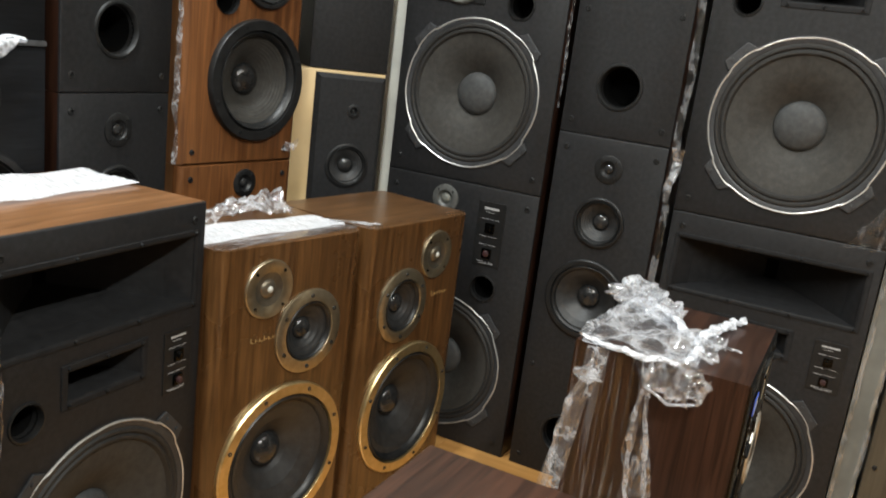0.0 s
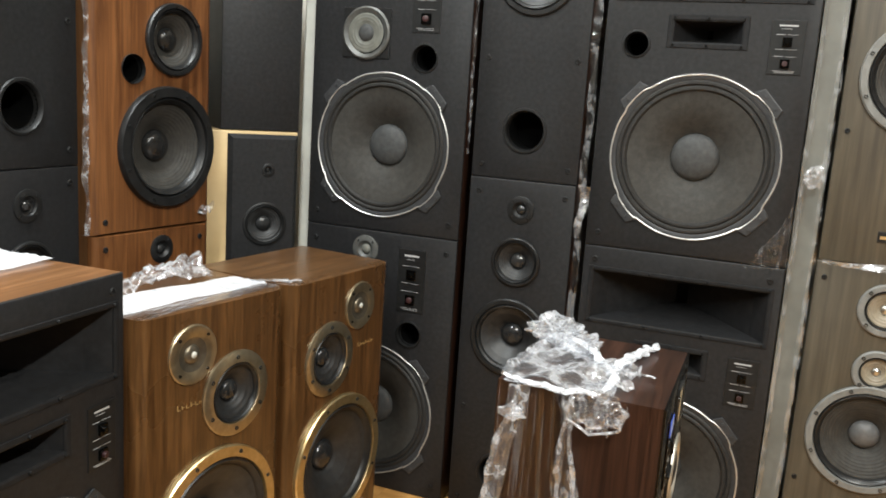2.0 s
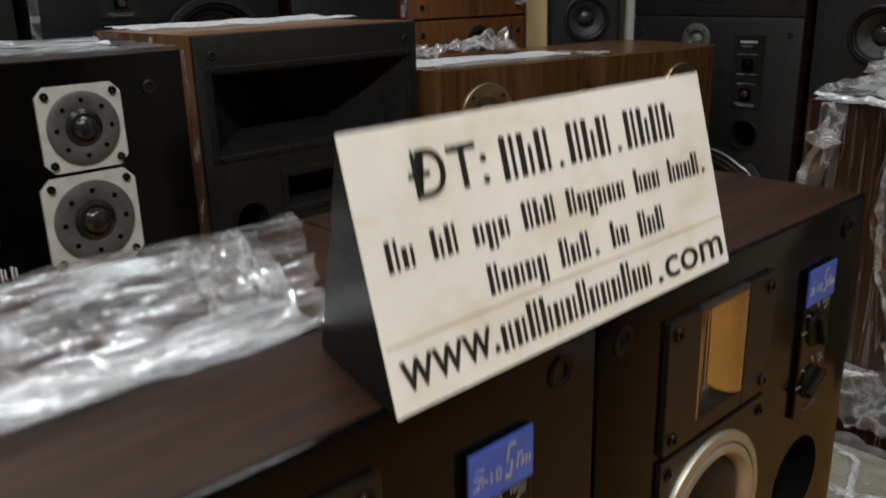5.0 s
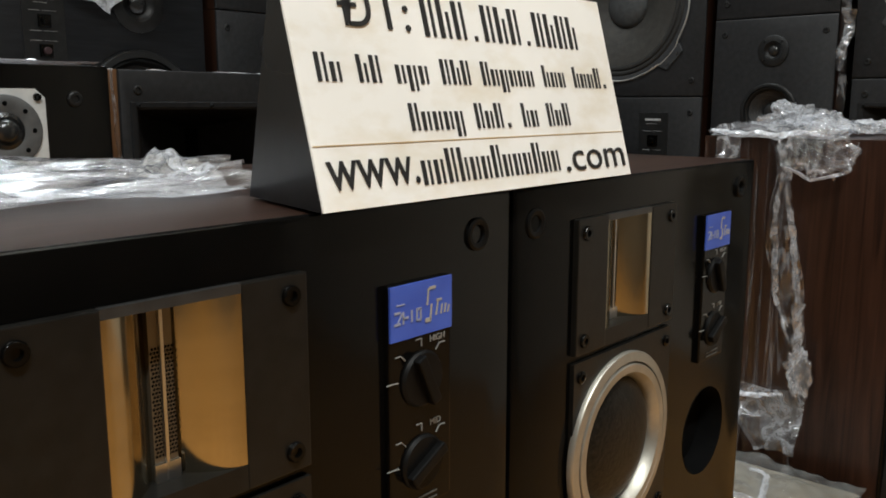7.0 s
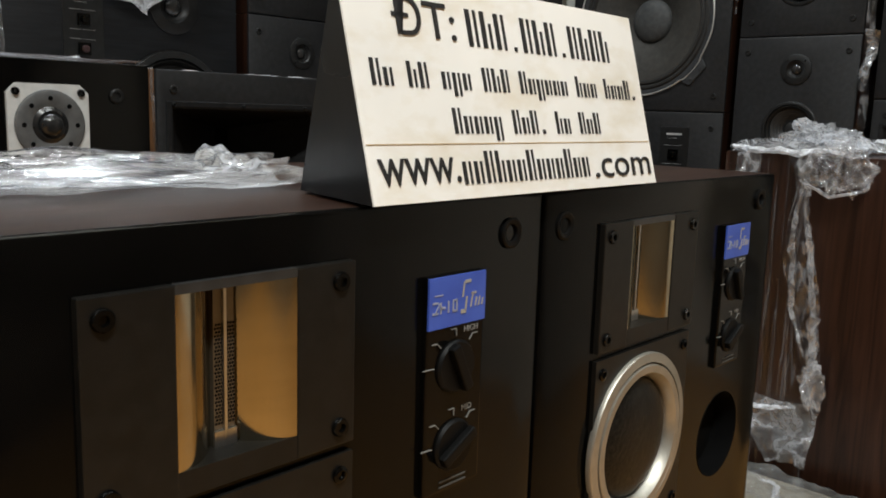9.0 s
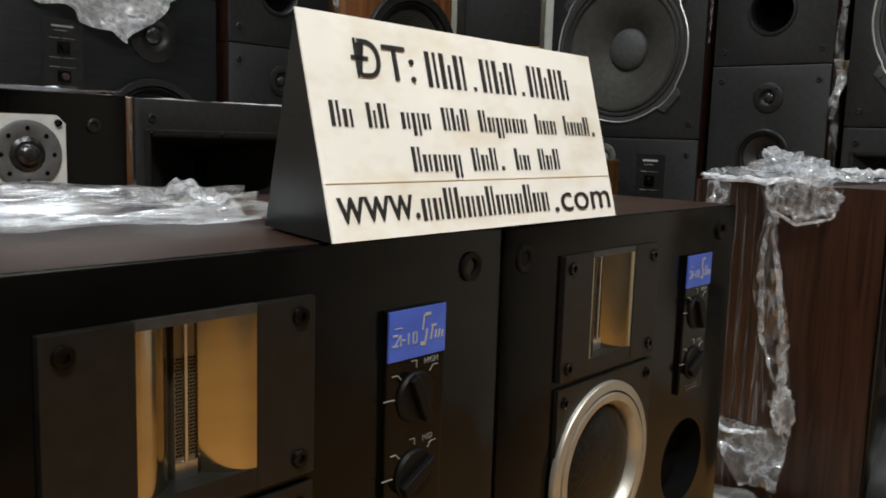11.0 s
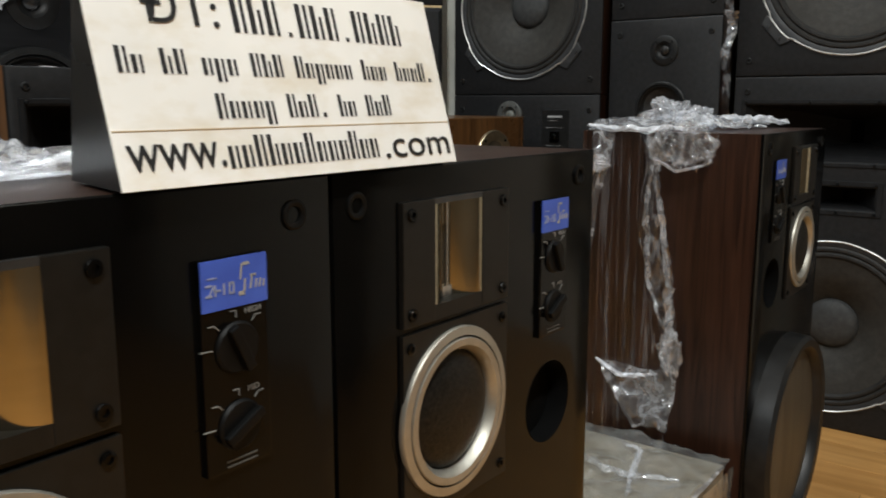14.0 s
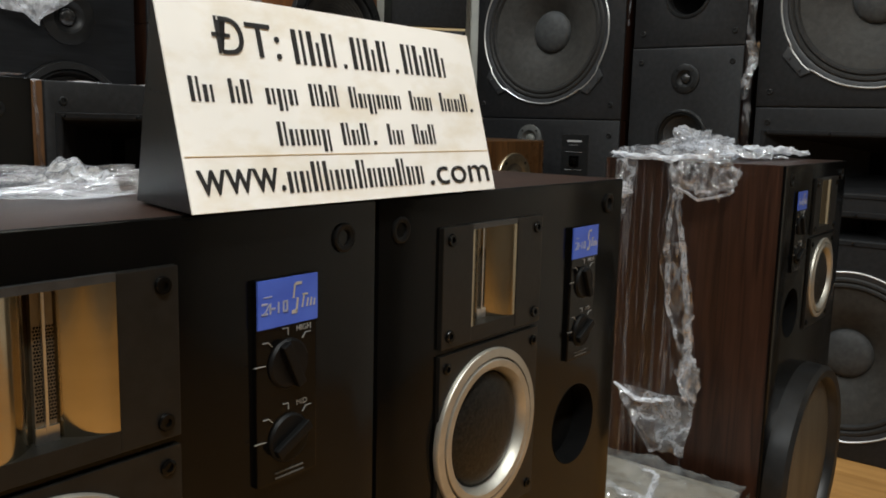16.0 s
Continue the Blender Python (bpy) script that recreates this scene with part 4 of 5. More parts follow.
        bmesh.ops.rotate(bm, cent=(0, 0, 0), matrix=Matrix.Rotation(radians(turn), 3, "Y"), verts=bm.verts)
        bmesh.ops.translate(bm, vec=(kc, 0, v), verts=bm.verts)
        part("grip", bm, KNOB, ct)
        lettering(word, kc + 0.006, v + 0.0175, 0.0047, -0.0038, GREY_INK, ct)
        for a in (175, 135, 90, 50):
            bm = block(-0.0002, 0.0002, -0.0042, -0.0034, 0.0, 0.004)
            bmesh.ops.rotate(bm, cent=(0, 0, 0), matrix=Matrix.Rotation(radians(90 - a), 3, "Y"), verts=bm.verts)
            bmesh.ops.translate(bm, vec=(kc + 0.0165 * math.cos(radians(a)), 0, v + 0.0165 * math.sin(radians(a))), verts=bm.verts)
            part("tick", bm, GREY_INK, ct)
            e = 1 if a < 90 else -1
            x, z = kc + 0.0205 * math.cos(radians(a)), v + 0.0205 * math.sin(radians(a))
            part("tick", block(min(x, x + e * 0.004), max(x, x + e * 0.004), -0.0042, -0.0034, z - 0.0002, z + 0.0002), GREY_INK, ct)
    for k in range(2):
        part("small_print", block(b0 + wb * 0.28, b0 + wb * 0.75, -0.0041, -0.0033, 0.5505 + k * 0.003, 0.5513 + k * 0.003), DIM_INK, ct, "tiny grey print, unreadable")
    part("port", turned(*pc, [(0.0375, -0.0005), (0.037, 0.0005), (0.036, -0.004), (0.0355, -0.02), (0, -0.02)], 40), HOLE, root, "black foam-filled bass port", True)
    for u in (left_socket, 0.313):
        part("grille_socket", turned(U(u), 0.684, [(0.0088, -0.001), (0.0088, 0.0012), (0.0076, 0.0018), (0.0052, 0.0012), (0.0048, -0.001), (0, -0.001)], 24), KNOB, root, smooth=True)
    return root


put(ribbon_speaker(1, "black-fronted loudspeaker with polished ribbon tweeter, film on its top"), -0.104, 0.362, -0.0075, 90)
put(ribbon_speaker(1, "black-fronted rosewood loudspeaker with polished ribbon tweeter, beside its twin", (0.0975, 0.1555), (0.0620, 0.1920), 0.021), -0.104, 0.7065, -0.0075, 90)
put(ribbon_speaker(-1, "dark rosewood loudspeaker with deep woofer ring, half wrapped in film"), -0.093, 1.528, -0.0075, 90)

# ---- the sign on the ribbon loudspeakers ----
ZT = 0.698


def tent_sign():
    """A folded card tent: white printed face, black card behind and at the ends. Local: front faces -y, origin at the front's bottom middle."""
    L, hgt, lean, deep = 0.262, 0.109, 0.029, 0.080
    root = start("tent_sign", "aged white paper sign with black print, folded as a tent", "sign")
    bm = bmesh.new()
    a = [bm.verts.new(q) for q in ((-L / 2, 0, 0), (-L / 2, lean, hgt), (-L / 2, deep, 0))]
    b = [bm.verts.new((L / 2, q.co.y, q.co.z)) for q in a]
    a[2].co.x += 0.022
    for f in ((a[0], a[1], a[2]), (b[2], b[1], b[0]), (a[0], b[0], b[1], a[1]), (a[1], b[1], b[2], a[2]), (a[2], b[2], b[0], a[0])):
        bm.faces.new(f)
    bmesh.ops.recalc_face_normals(bm, faces=bm.faces)
    part("tent", bm, CARD, root, "glossy black card")
    ang = math.degrees(math.atan2(lean, hgt))
    face = part("face", block(-L / 2 - 0.001, L / 2 + 0.001, -0.0015, -0.0005, 0, math.hypot(lean, hgt) + 0.001), PAPER, root, "yellowed white paper with printed lines, some worn")
    face.rotation_euler = (radians(-ang), 0, 0)
    # the printed lines; what names a number, place or shop is drawn as plain bars
    lettering("ĐT:", -0.1015, 0.0822, 0.030, -0.0021, INK, face, width=0.046, height=0.0200)

    def bars(u0, u1, v, low, pattern):
        """A row of upright bars, two a character; pattern: how high each one rises."""
        n = len(pattern)
        step = (u1 - u0) / n
        for k, ch in enumerate(pattern):
            if ch == " ":
                continue
            c = u0 + (k + 0.5) * step
            if ch in ".,":
                part("bar", block(c - 0.0012, c + 0.0012, -0.0021, -0.0014, v, v + 0.0024), INK, face, "printed bar")
                continue
            top = {"x": 1.0, "n": 1.45, "p": 1.0}[ch] * low
            base = -0.4 * low if ch == "p" else 0
            for e, wide in ((-1, 0.14), (1, 0.08)):
                hi = top if e < 0 or ch == "x" else low * (1.0 if k % 2 else top / low)
                part("bar", block(c + e * step * 0.24 - step * wide, c + e * step * 0.24 + step * wide, -0.0021, -0.0014, v + base, v + hi), INK, face, "printed bar")

    bars(-0.0465, 0.0985, 0.0805, 0.0138, "nnn.nnn.nnnn")
    bars(-0.1218, 0.1245, 0.0565, 0.0088, "nx nn xpx nnn nxpxxx nxx nxxn,")
    bars(-0.0690, 0.0725, 0.0335, 0.0092, "nxxxp nxn, nx nxn")
    lettering("www.", -0.1262, 0.0088, 0.027, -0.0021, INK, face, width=0.0565, height=0.0126)
    bars(-0.068, 0.0525, 0.0072, 0.0118, "xxnnxxnxxxnxx")
    lettering(".com", 0.0555, 0.0062, 0.027, -0.0021, INK, face, width=0.069, height=0.0118)
    part("crease", block(-L / 2, L / 2, -0.0019, -0.0014, 0.0281, 0.0285), BEIGE, face)
    return root


put(tent_sign(), -0.0965, 0.521, ZT + 0.001, 91)

# ---- stretch film ----


def cover(label):
    """The film that wraps one thing: an Empty for its sheets, folds and knots."""
    return start("film_cover", label, "plastic film")


def film(name, label, corners, nu, nv, amp, seed, ragged=0.0, stretch=(1, 1), material=FILM, parent=None):
    """A crumpled sheet of clear film between four corners (a, b along; d, c opposite), pushed up along its normal."""
    if len(corners) == 4 and len(corners[0]) == 3:
        corners = ((corners[0], corners[1]), (corners[3], corners[2]))
    rows = [(Vector(p), Vector(q)) for p, q in corners]
    span = [0.0]
    for (p, q), (p2, q2) in zip(rows, rows[1:]):
        span.append(span[-1] + ((p2 + q2) / 2 - (p + q) / 2).length)
    wide, nrm = (rows[0][1] - rows[0][0]).length, (rows[0][1] - rows[0][0]).cross(rows[-1][0] - rows[0][0]).normalized()
    bm = bmesh.new()
    grid = []
    for j in range(nv + 1):
        row, t = [], j / nv
        k = min(len(rows) - 2, sum(1 for v in span[1:] if v < t * span[-1] - 1e-9))
        f = (t * span[-1] - span[k]) / (span[k + 1] - span[k])
        lft, rgt = rows[k][0].lerp(rows[k + 1][0], f), rows[k][1].lerp(rows[k + 1][1], f)
        for i in range(nu + 1):
            s = i / nu
            p = lft.lerp(rgt, s)
            q = Vector((s * wide * stretch[0], t * span[-1] * stretch[1], seed * 3.7)) * 34
            ridge = sum(abs(noise.noise(q * f)) / f ** 0.9 for f in (0.7, 1.5, 3.1))
            edge = min(s, 1 - s, t, 1 - t)
            lift = amp * ridge + 0.0015
            if ragged and edge < 0.16:
                push = Vector(noise.noise_vector(q * 1.3)) * ragged * (1 - edge / 0.16)
                lift = max(0.0015, lift + push.dot(nrm))
                p = p + push - nrm * push.dot(nrm)
            row.append(bm.verts.new(p + nrm * lift))
        grid.append(row)
    for j in range(nv):
        for i in range(nu):
            bm.faces.new((grid[j][i], grid[j][i + 1], grid[j + 1][i + 1], grid[j + 1][i]))
    bmesh.ops.triangulate(bm, faces=bm.faces)
    return finish(name, label, bm, material, parent)


def finish(name, label, bm, material, parent):
    if parent is not None:
        return part(name, bm, material, parent, label, True)
    return tagged(part(name, bm, material, smooth=True), label, "plastic film")


def knot(name, label, centre, size, seed, sub=4, material=FILM, parent=None, ribs=(1, 1, 1)):
    """A scrunched lump of film; ribs draws its creases out along an axis."""
    bm = bmesh.new()
    bmesh.ops.create_icosphere(bm, subdivisions=sub, radius=1)
    for v in bm.verts:
        q = Vector((v.co.x * ribs[0], v.co.y * ribs[1], v.co.z * ribs[2])) * 2.2 + Vector((seed, seed * 2.7, 0))
        r = 0.7 + 0.6 * abs(noise.noise(q * 0.9)) + 0.28 * abs(noise.noise(q * 1.9)) + 0.10 * noise.noise(q * 3.4) + 0.3 * noise.noise(q * 0.6)
        v.co = Vector((v.co.x * size[0], v.co.y * size[1], v.co.z * size[2])) * r + Vector(centre)
    return finish(name, label, bm, material, parent)


def rope(name, label, points, r, seed, parent, material=None, n=40, flat=0.6):
    """A gathered fold of film: an uneven tube along a line of points, thinner at its ends."""
    pts = [Vector(p) for p in points]
    bm = bmesh.new()
    rings, seg = [], 12
    for k in range(n + 1):
        f = k / n * (len(pts) - 1)
        i = min(len(pts) - 2, int(f))
        c = pts[i].lerp(pts[i + 1], f - i)
        d = (pts[i + 1] - pts[i]).normalized()
        side = d.cross(Vector((0, 0, 1)))
        side = side.normalized() if side.length > 0.1 else Vector((1, 0, 0))
        up = side.cross(d)
        wob = Vector(noise.noise_vector(Vector((k * 0.13, seed, 0)))) * r * 0.5
        ring = []
        for q in range(seg):
            a = 2 * math.pi * q / seg
            rr = r * (0.55 + 1.1 * abs(noise.noise(Vector((math.cos(a) * 1.6, math.sin(a) * 1.6 + seed, k * 0.16))))) * (0.45 + 0.55 * math.sin(math.pi * min(1, max(0, (k + 1.5) / (n + 3)))))
            ring.append(bm.verts.new(c + wob + side * math.cos(a) * rr + up * math.sin(a) * rr * flat))
        rings.append(ring)
    for a, b in zip(rings, rings[1:]):
        for q in range(seg):
            bm.faces.new((a[q], a[(q + 1) % seg], b[(q + 1) % seg], b[q]))
    bm.faces.new(rings[0])
    bm.faces.new(rings[-1])
    bmesh.ops.recalc_face_normals(bm, faces=bm.faces)
    return part(name, bm, material or ROPE, parent, label, True)


TZ = 0.698
# over the first ribbon loudspeaker
c = cover("clear film pulled in streaks over a rosewood loudspeaker's top")
film("sheet", "", ((-0.372, 0.193, TZ), (-0.172, 0.193, TZ), (-0.190, 0.43, TZ), (-0.372, 0.528, TZ)), 60, 80, 0.011, 1, 0.006, (1.3, 0.16), CLEAR, c)
film("band", "layered film fold, lamp glare put in as milky white", ((-0.232, 0.195, TZ), (-0.178, 0.195, TZ), (-0.196, 0.425, TZ), (-0.243, 0.425, TZ)), 20, 110, 0.006, 61, 0.004, (1.6, 0.25), SHEEN, c)
film("band", "bunched fold", ((-0.362, 0.435, TZ), (-0.235, 0.385, TZ), (-0.215, 0.425, TZ), (-0.365, 0.49, TZ)), 70, 24, 0.014, 62, 0.006, (0.5, 1.3), FILM, c)
for k, (x, y0, y1) in enumerate(((-0.262, 0.20, 0.39), (-0.300, 0.26, 0.42), (-0.335, 0.20, 0.44))):
    rope("fold", "", ((x, y0, TZ + 0.008), (x + 0.004, (y0 + y1) / 2, TZ + 0.010), (x + 0.008, y1, TZ + 0.009)), 0.004, 63 + k, c, THIN)
# over the walnut pair
c = cover("clear film stretched and heaped on a walnut loudspeaker's top")
film("band", "layered film band, lamp glare put in as milky white", ((-1.215, 1.272, 0.706), (-1.085, 1.272, 0.706), (-1.02, 1.665, 0.706), (-1.12, 1.665, 0.706)), 24, 70, 0.004, 2, 0.004, (1.5, 0.3), BAND, c)
film("sheet", "", ((-1.085, 1.272, 0.7055), (-1.035, 1.272, 0.7055), (-0.985, 1.660, 0.7055), (-1.02, 1.665, 0.7055)), 14, 60, 0.002, 77, 0.002, (1, 0.3), CLEAR, c)
film("crumple", "", ((-1.30, 1.36, 0.706), (-1.19, 1.34, 0.706), (-1.13, 1.62, 0.706), (-1.24, 1.66, 0.706)), 40, 60, 0.036, 13, 0.02, (0.5, 0.5), FILM, c)
rope("tail", "", ((-1.05, 1.645, 0.712), (-1.00, 1.70, 0.710), (-0.97, 1.73, 0.708)), 0.006, 15, c, FILM, 24)
# over the teak horn loudspeaker
c = cover("clear film stretched over a teak horn loudspeaker's top and side")
film("band", "layered film band, lamp glare put in as milky white", ((-1.385, 0.815, 0.797), (-1.20, 0.815, 0.797), (-1.23, 1.258, 0.797), (-1.39, 1.258, 0.797)), 30, 80, 0.005, 3, 0.003, (1.0, 0.25), BAND, c)
film("side_sheet", "", ((-1.385, 0.800, 0.40), (-1.13, 0.800, 0.40), (-1.16, 0.800, 0.794), (-1.385, 0.800, 0.794)), 30, 40, 0.006, 43, 0.0, (1, 0.2), THIN, c)
rope("fold", "", ((-1.165, 0.797, 0.79), (-1.15, 0.796, 0.70), (-1.135, 0.796, 0.55), (-1.13, 0.797, 0.42)), 0.006, 91, c, FILM)
# over the rosewood loudspeaker with white plates
c = cover("clear film tight over a rosewood loudspeaker's top and corner")
film("sheet", "", ((-1.16, 0.330, 0.792), (-0.865, 0.328, 0.792), (-0.872, 0.695, 0.792), (-1.16, 0.695, 0.792)), 46, 60, 0.005, 4, 0.002, (0.7, 0.25), CLEAR, c)
film("layer", "", ((-1.10, 0.340, 0.7935), (-0.93, 0.335, 0.7935), (-0.91, 0.640, 0.7935), (-1.12, 0.69, 0.7935)), 30, 70, 0.005, 14, 0.008, (1.2, 0.25), SHEEN, c)
rope("fold", "", ((-0.874, 0.703, 0.79), (-0.870, 0.705, 0.68), (-0.876, 0.704, 0.52), (-0.872, 0.705, 0.34)), 0.005, 92, c, THIN, 60)
# hanging over the wide black-ash loudspeaker
c = cover("crumpled clear film hanging over a black loudspeaker's front")
film("sheet", "", ((-1.426, 0.82, 0.985), (-1.426, 0.985, 0.915), (-1.426, 1.13, 1.045), (-1.426, 0.70, 1.07)), 70, 30, 0.026, 6, 0.018, (0.5, 0.9), ROPE, c)
rope("hem", "", ((-1.40, 0.70, 1.045), (-1.40, 0.86, 1.025), (-1.405, 1.02, 1.035), (-1.41, 1.14, 1.045)), 0.020, 93, c, ROPE, 60)
rope("hem", "", ((-1.41, 0.85, 1.02), (-1.408, 0.92, 0.97), (-1.412, 0.975, 0.925)), 0.011, 94, c, FILM, 40)
rope("hem", "", ((-1.41, 1.08, 1.03), (-1.408, 1.03, 0.97), (-1.412, 0.985, 0.925)), 0.009, 95, c, ROPE, 40)
# the torn cover on the single rosewood loudspeaker
Q = 1.352
c = cover("torn clear film knotted on a rosewood loudspeaker's top, trailing down")
film("sheet", "", ((-0.358, 1.352, TZ), (-0.180, 1.352, TZ), (-0.185, 1.520, TZ), (-0.350, 1.650, TZ)), 50, 50, 0.016, 5, 0.008, (0.35, 0.35), MEMBRANE_FILM, c)
rope("hem", "", ((-0.362, 1.362, TZ + 0.008), (-0.31, 1.352, TZ + 0.003), (-0.25, 1.350, TZ + 0.003), (-0.20, 1.352, TZ + 0.006)), 0.009, 51, c, ROPE, 60)
rope("hem", "", ((-0.362, 1.365, TZ + 0.008), (-0.355, 1.47, TZ + 0.012), (-0.345, 1.60, TZ + 0.014)), 0.010, 52, c, FILM, 40)
rope("hem", "", ((-0.33, 1.63, TZ + 0.014), (-0.270, 1.59, TZ + 0.014), (-0.222, 1.51, TZ + 0.014), (-0.185, 1.42, TZ + 0.012), (-0.195, 1.36, TZ + 0.008)), 0.009, 53, c, ROPE, 70)
rope("tail", "", ((-0.20, 1.44, TZ + 0.014), (-0.190, 1.52, TZ + 0.016), (-0.170, 1.60, TZ + 0.013), (-0.152, 1.675, TZ + 0.012)), 0.012, 54, c, ROPE, 60)
film("flap", "", ((-0.235, 1.375, TZ), (-0.165, 1.385, TZ), (-0.150, 1.50, TZ), (-0.205, 1.53, TZ)), 30, 30, 0.024, 58, 0.016, (0.6, 0.6), FILM, c)
rope("tail", "", ((-0.180, 1.47, TZ + 0.006), (-0.150, 1.49, TZ + 0.007), (-0.128, 1.485, TZ + 0.008)), 0.004, 59, c, FILM, 24)
knot("tuft", "", (-0.338, 1.640, 0.716), (0.050, 0.050, 0.030), 3.1, 5, MEMBRANE_FILM, c)
knot("tuft", "", (-0.285, 1.585, 0.712), (0.040, 0.044, 0.020), 4.6, 5, MEMBRANE_FILM, c)
knot("bag", "", (-0.200, 1.338, 0.680), (0.048, 0.016, 0.031), 5.2, 5, THIN, c, (2.4, 1, 0.4))
rope("hem", "", ((-0.255, 1.342, 0.698), (-0.245, 1.334, 0.660), (-0.205, 1.332, 0.644), (-0.160, 1.334, 0.655), (-0.150, 1.340, 0.695)), 0.004, 60, c, FILM, 50)
film("strand", "", (((-0.402, Q, 0.30), (-0.356, Q, 0.30)), ((-0.390, Q, 0.45), (-0.354, Q, 0.45)), ((-0.364, Q, 0.60), (-0.332, Q, 0.60)), ((-0.345, Q, 0.65), (-0.313, Q, 0.65)), ((-0.345, Q, 0.70), (-0.306, Q, 0.702))), 14, 120, 0.014, 55, 0.006, (0.8, 0.12), FILM, c)
rope("strand", "", ((-0.33, 1.344, 0.70), (-0.335, 1.338, 0.655), (-0.360, 1.342, 0.60), (-0.378, 1.344, 0.48), (-0.385, 1.345, 0.32)), 0.008, 70, c, FILM, 90)
knot("knot", "", (-0.338, 1.342, 0.650), (0.022, 0.012, 0.014), 8.4, 4, FILM, c)
film("strand", "", (((-0.22, Q, 0.34), (-0.195, Q, 0.34)), ((-0.226, Q, 0.40), (-0.198, Q, 0.40)), ((-0.25, Q, 0.47), (-0.205, Q, 0.47)), ((-0.262, Q, 0.55), (-0.216, Q, 0.55)), ((-0.258, Q, 0.61), (-0.226, Q, 0.61)), ((-0.250, Q, 0.65), (-0.236, Q, 0.65)), ((-0.275, Q, 0.702), (-0.22, Q, 0.702))), 26, 160, 0.024, 57, 0.008, (0.9, 0.22), THIN, c)
rope("strand", "", ((-0.243, 1.343, 0.70), (-0.240, 1.342, 0.64), (-0.226, 1.343, 0.56), (-0.214, 1.343, 0.47), (-0.208, 1.343, 0.40), (-0.207, 1.342, 0.35)), 0.008, 71, c, FILM, 110)
rope("strand", "", ((-0.247, 1.345, 0.66), (-0.254, 1.344, 0.58), (-0.247, 1.344, 0.48), (-0.222, 1.344, 0.41)), 0.005, 72, c, FILM, 90)
knot("knot", "yellowed lump", (-0.205, 1.338, 0.376), (0.017, 0.013, 0.034), 9.2, 5, FILM, c)
film("tight_sheet", "", ((-0.366, 1.353, 0.22), (-0.21, 1.353, 0.22), (-0.245, 1.354, 0.695), (-0.366, 1.354, 0.69)), 60, 30, 0.006, 8, 0.0, (2.2, 0.03), VEIL, c)
film("loose_end", "", ((-0.262, 1.343, 0.245), (-0.205, 1.343, 0.250), (-0.194, 1.350, 0.345), (-0.325, 1.350, 0.340)), 40, 30, 0.012, 12, 0.008, (1, 0.5), FILM, c)
rope("hem", "", ((-0.328, 1.344, 0.342), (-0.28, 1.342, 0.322), (-0.225, 1.341, 0.338)), 0.006, 73, c, ROPE, 40)
knot("film_knot", "small knot of clear film beside a loudspeaker", (0.098, 2.19, 1.02), (0.022, 0.02, 0.026), 7.7)


def wrapped_box():
    root = start("wrapped_box", "low box wrapped in clear film, on the floor between loudspeakers", "box")
    part("carton", block(-0.34, -0.105, 0.90, 1.31, -0.0075, 0.235, 0.006), TANCONE, root, "dull brown carton")
    return root


boxed = wrapped_box()
film("wrapping", "dull clear film", ((-0.345, 0.895, 0.236), (-0.10, 0.895, 0.236), (-0.10, 1.315, 0.236), (-0.345, 1.315, 0.236)), 40, 50, 0.010, 9, 0.003, (0.6, 0.6), GREYFILM, boxed)
rope("fold", "", ((-0.33, 1.00, 0.243), (-0.25, 1.06, 0.246), (-0.15, 1.05, 0.244)), 0.006, 81, boxed, FILM, 50)
rope("fold", "", ((-0.32, 1.22, 0.243), (-0.22, 1.17, 0.246), (-0.13, 1.20, 0.243)), 0.007, 82, boxed, FILM, 50)
rope("fold", "", ((-0.27, 1.29, 0.244), (-0.21, 1.26, 0.246), (-0.17, 1.12, 0.244)), 0.005, 83, boxed, FILM, 50)
rope("fold", "", ((-0.104, 0.92, 0.236), (-0.102, 1.10, 0.235), (-0.104, 1.30, 0.236)), 0.005, 84, boxed, FILM, 60)
film("side_wrapping", "dull clear film", ((-0.098, 0.895, 0.0), (-0.098, 1.315, 0.0), (-0.098, 1.315, 0.234), (-0.098, 0.895, 0.234)), 40, 24, 0.006, 19, 0.0, (0.6, 0.3), GREYFILM, boxed)
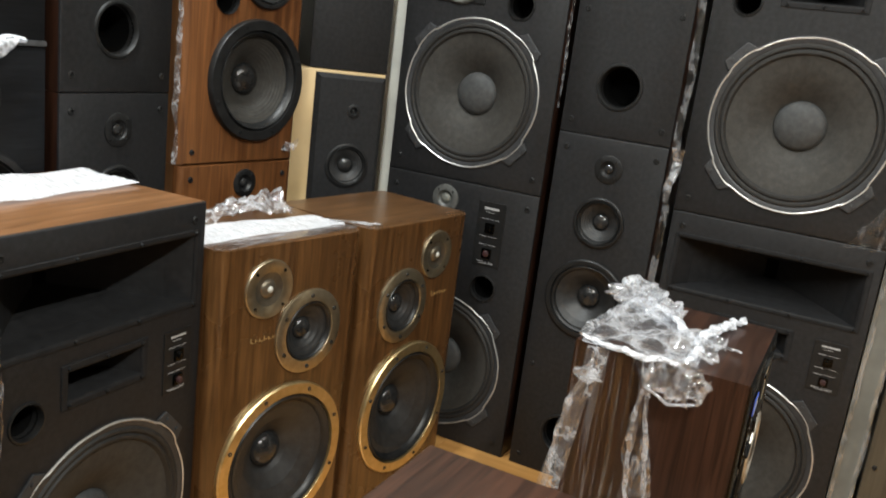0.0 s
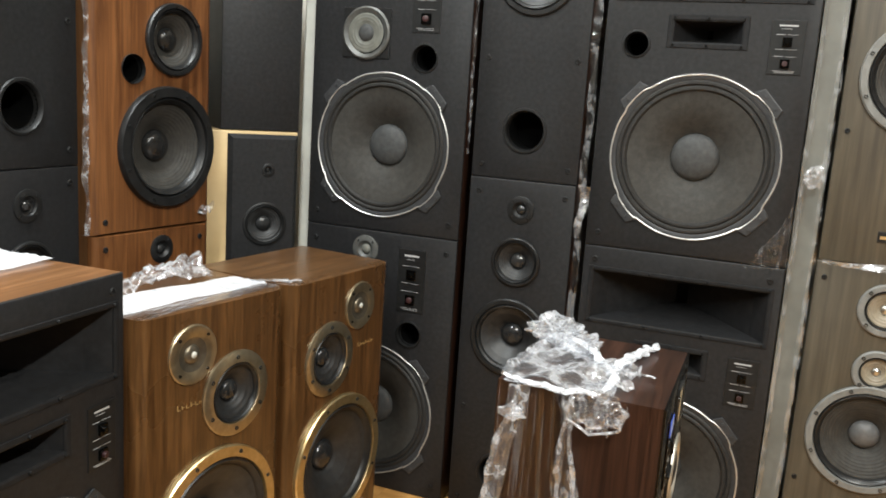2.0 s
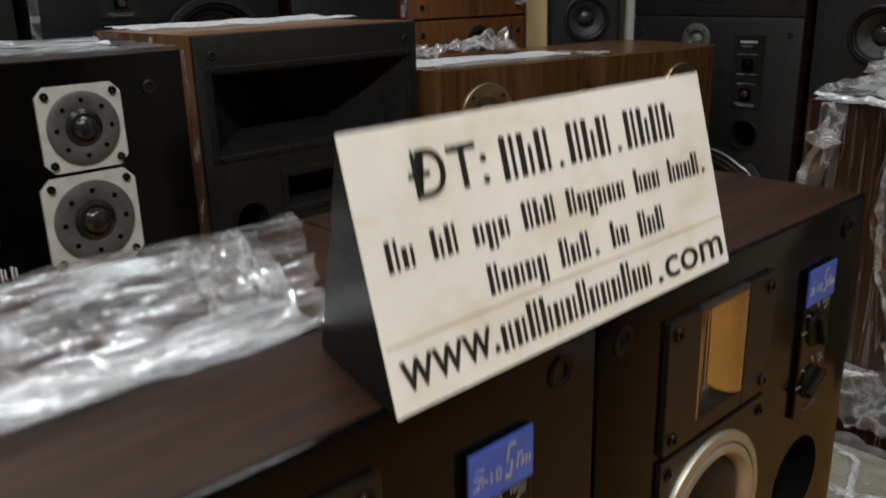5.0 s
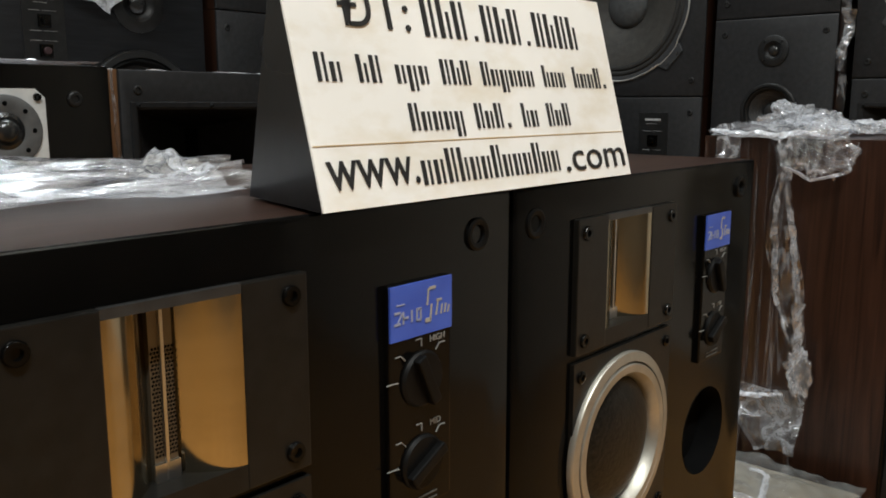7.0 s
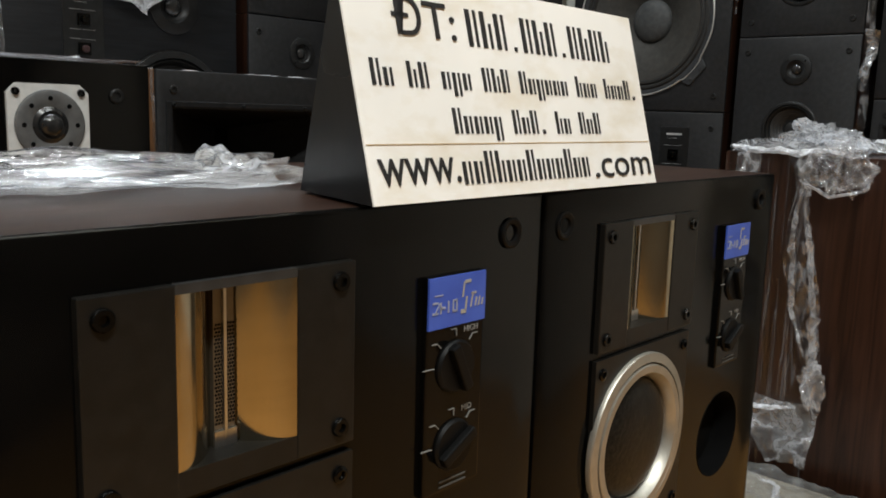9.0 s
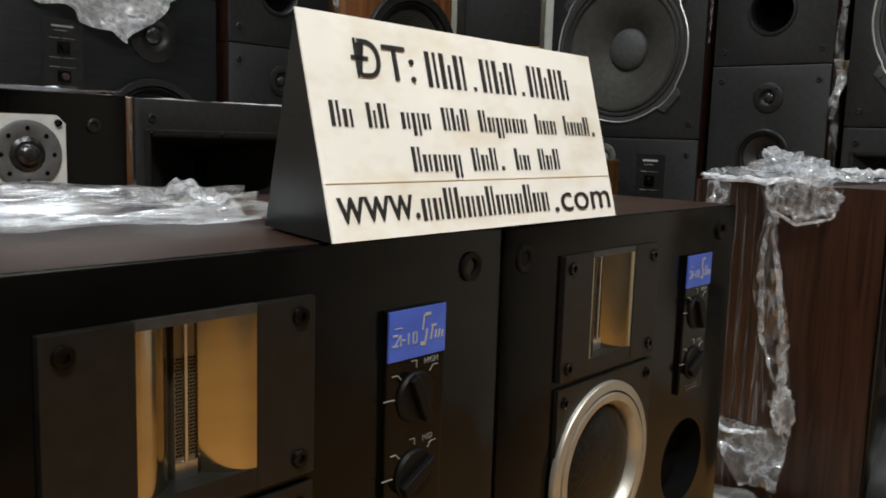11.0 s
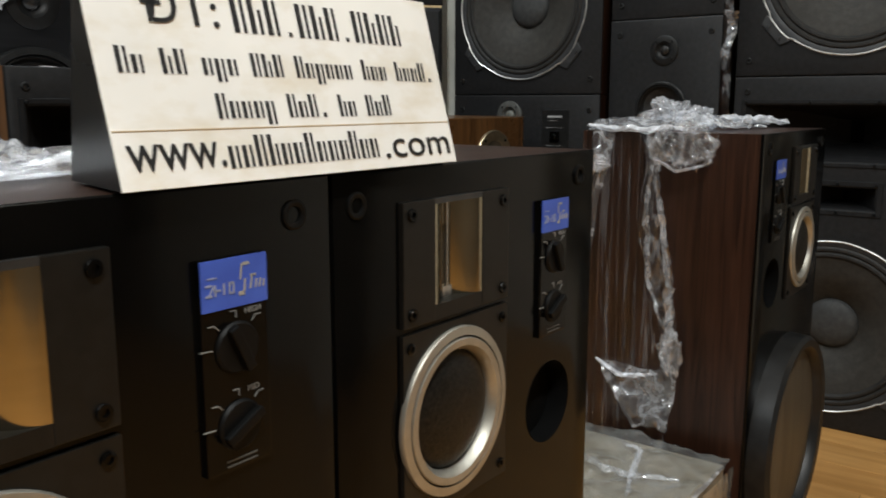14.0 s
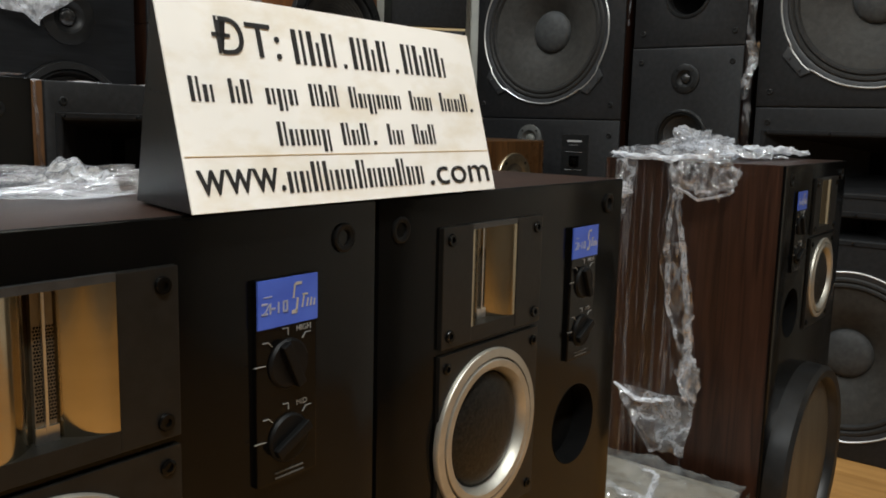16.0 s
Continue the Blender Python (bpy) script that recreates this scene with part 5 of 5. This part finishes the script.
# upright strips at the stacks' edges
STRIP = "narrow strip of clear film down a cabinet's edge"
for k, (x, y, z0, z1, w) in enumerate(((-0.434, 2.192, 0.55, 1.5, 0.018), (0.076, 2.192, 0.0, 1.6, 0.010), (0.120, 2.192, 0.0, 1.6, 0.012), (-0.750, 2.192, 1.0, 1.5, 0.008))):
    film("film_strip", STRIP, ((x - w / 2, y, z0), (x + w / 2, y, z0), (x + w / 2, y, z1), (x - w / 2, y, z1)), 4, 140, 0.007, 20 + k, 0.005, (1, 0.25), THIN)
film("film_strip", STRIP, ((-1.43, 1.532, 0.78), (-1.43, 1.548, 0.78), (-1.43, 1.548, 1.5), (-1.43, 1.532, 1.5)), 4, 110, 0.010, 31, 0.006, (1, 0.3))
film("film_strip", STRIP, ((-1.432, 0.705, 0.78), (-1.432, 0.72, 0.78), (-1.432, 0.72, 1.03), (-1.432, 0.705, 1.03)), 4, 40, 0.010, 33, 0.006, (1, 0.3))
film("film_scrap", "torn scrap of clear film on a cabinet's corner", ((-0.44, 2.188, 0.82), (-0.424, 2.188, 0.82), (-0.41, 2.188, 0.95), (-0.44, 2.188, 0.95)), 12, 50, 0.02, 41, 0.010, (1, 0.4))
film("film_scrap", "torn scrap of clear film on a cabinet's corner", ((-0.03, 2.19, 0.79), (0.075, 2.19, 0.80), (0.085, 2.19, 1.0), (0.05, 2.19, 0.9)), 20, 30, 0.010, 42, 0.008, (1, 1), VEIL)
film("film_strip", "clear film along the joint of two stacked cabinets", ((0.14, 2.19, 0.822), (0.45, 2.19, 0.822), (0.45, 2.19, 0.836), (0.14, 2.19, 0.836)), 90, 5, 0.012, 45, 0.006, (0.3, 1))
film("film_scrap", "torn scrap of clear film on a teak cabinet", ((-1.385, 1.88, 0.80), (-1.38, 1.925, 0.80), (-1.38, 1.93, 0.83), (-1.385, 1.89, 0.82)), 16, 10, 0.02, 46, 0.012)

# ---- floor planks ----
plank_meshes = {}
for r in range(40):
    y0 = Y0 + r * 0.12
    y1 = min(y0 + 0.12, Y1)
    for c in range(7):
        x0, x1 = max(X0, X0 + c * 0.92 - (r % 3) * 0.3), min(X1, X0 + (c + 1) * 0.92 - (r % 3) * 0.3)
        if x1 - x0 < 0.03 or y1 - y0 < 0.03:
            continue
        key = (round(x1 - x0, 3), round(y1 - y0, 3))
        if key not in plank_meshes:
            a, b = (x1 - x0) / 2 - 0.0005, (y1 - y0) / 2 - 0.0005
            o = part("plank", block(-a, a, -b, b, -0.006, 0.0045, 0.0008), FLOOR, floor)
            plank_meshes[key] = o.data
        else:
            o = new("plank", plank_meshes[key])
            o.parent = floor
        o.location = ((x0 + x1) / 2, (y0 + y1) / 2, -0.012)
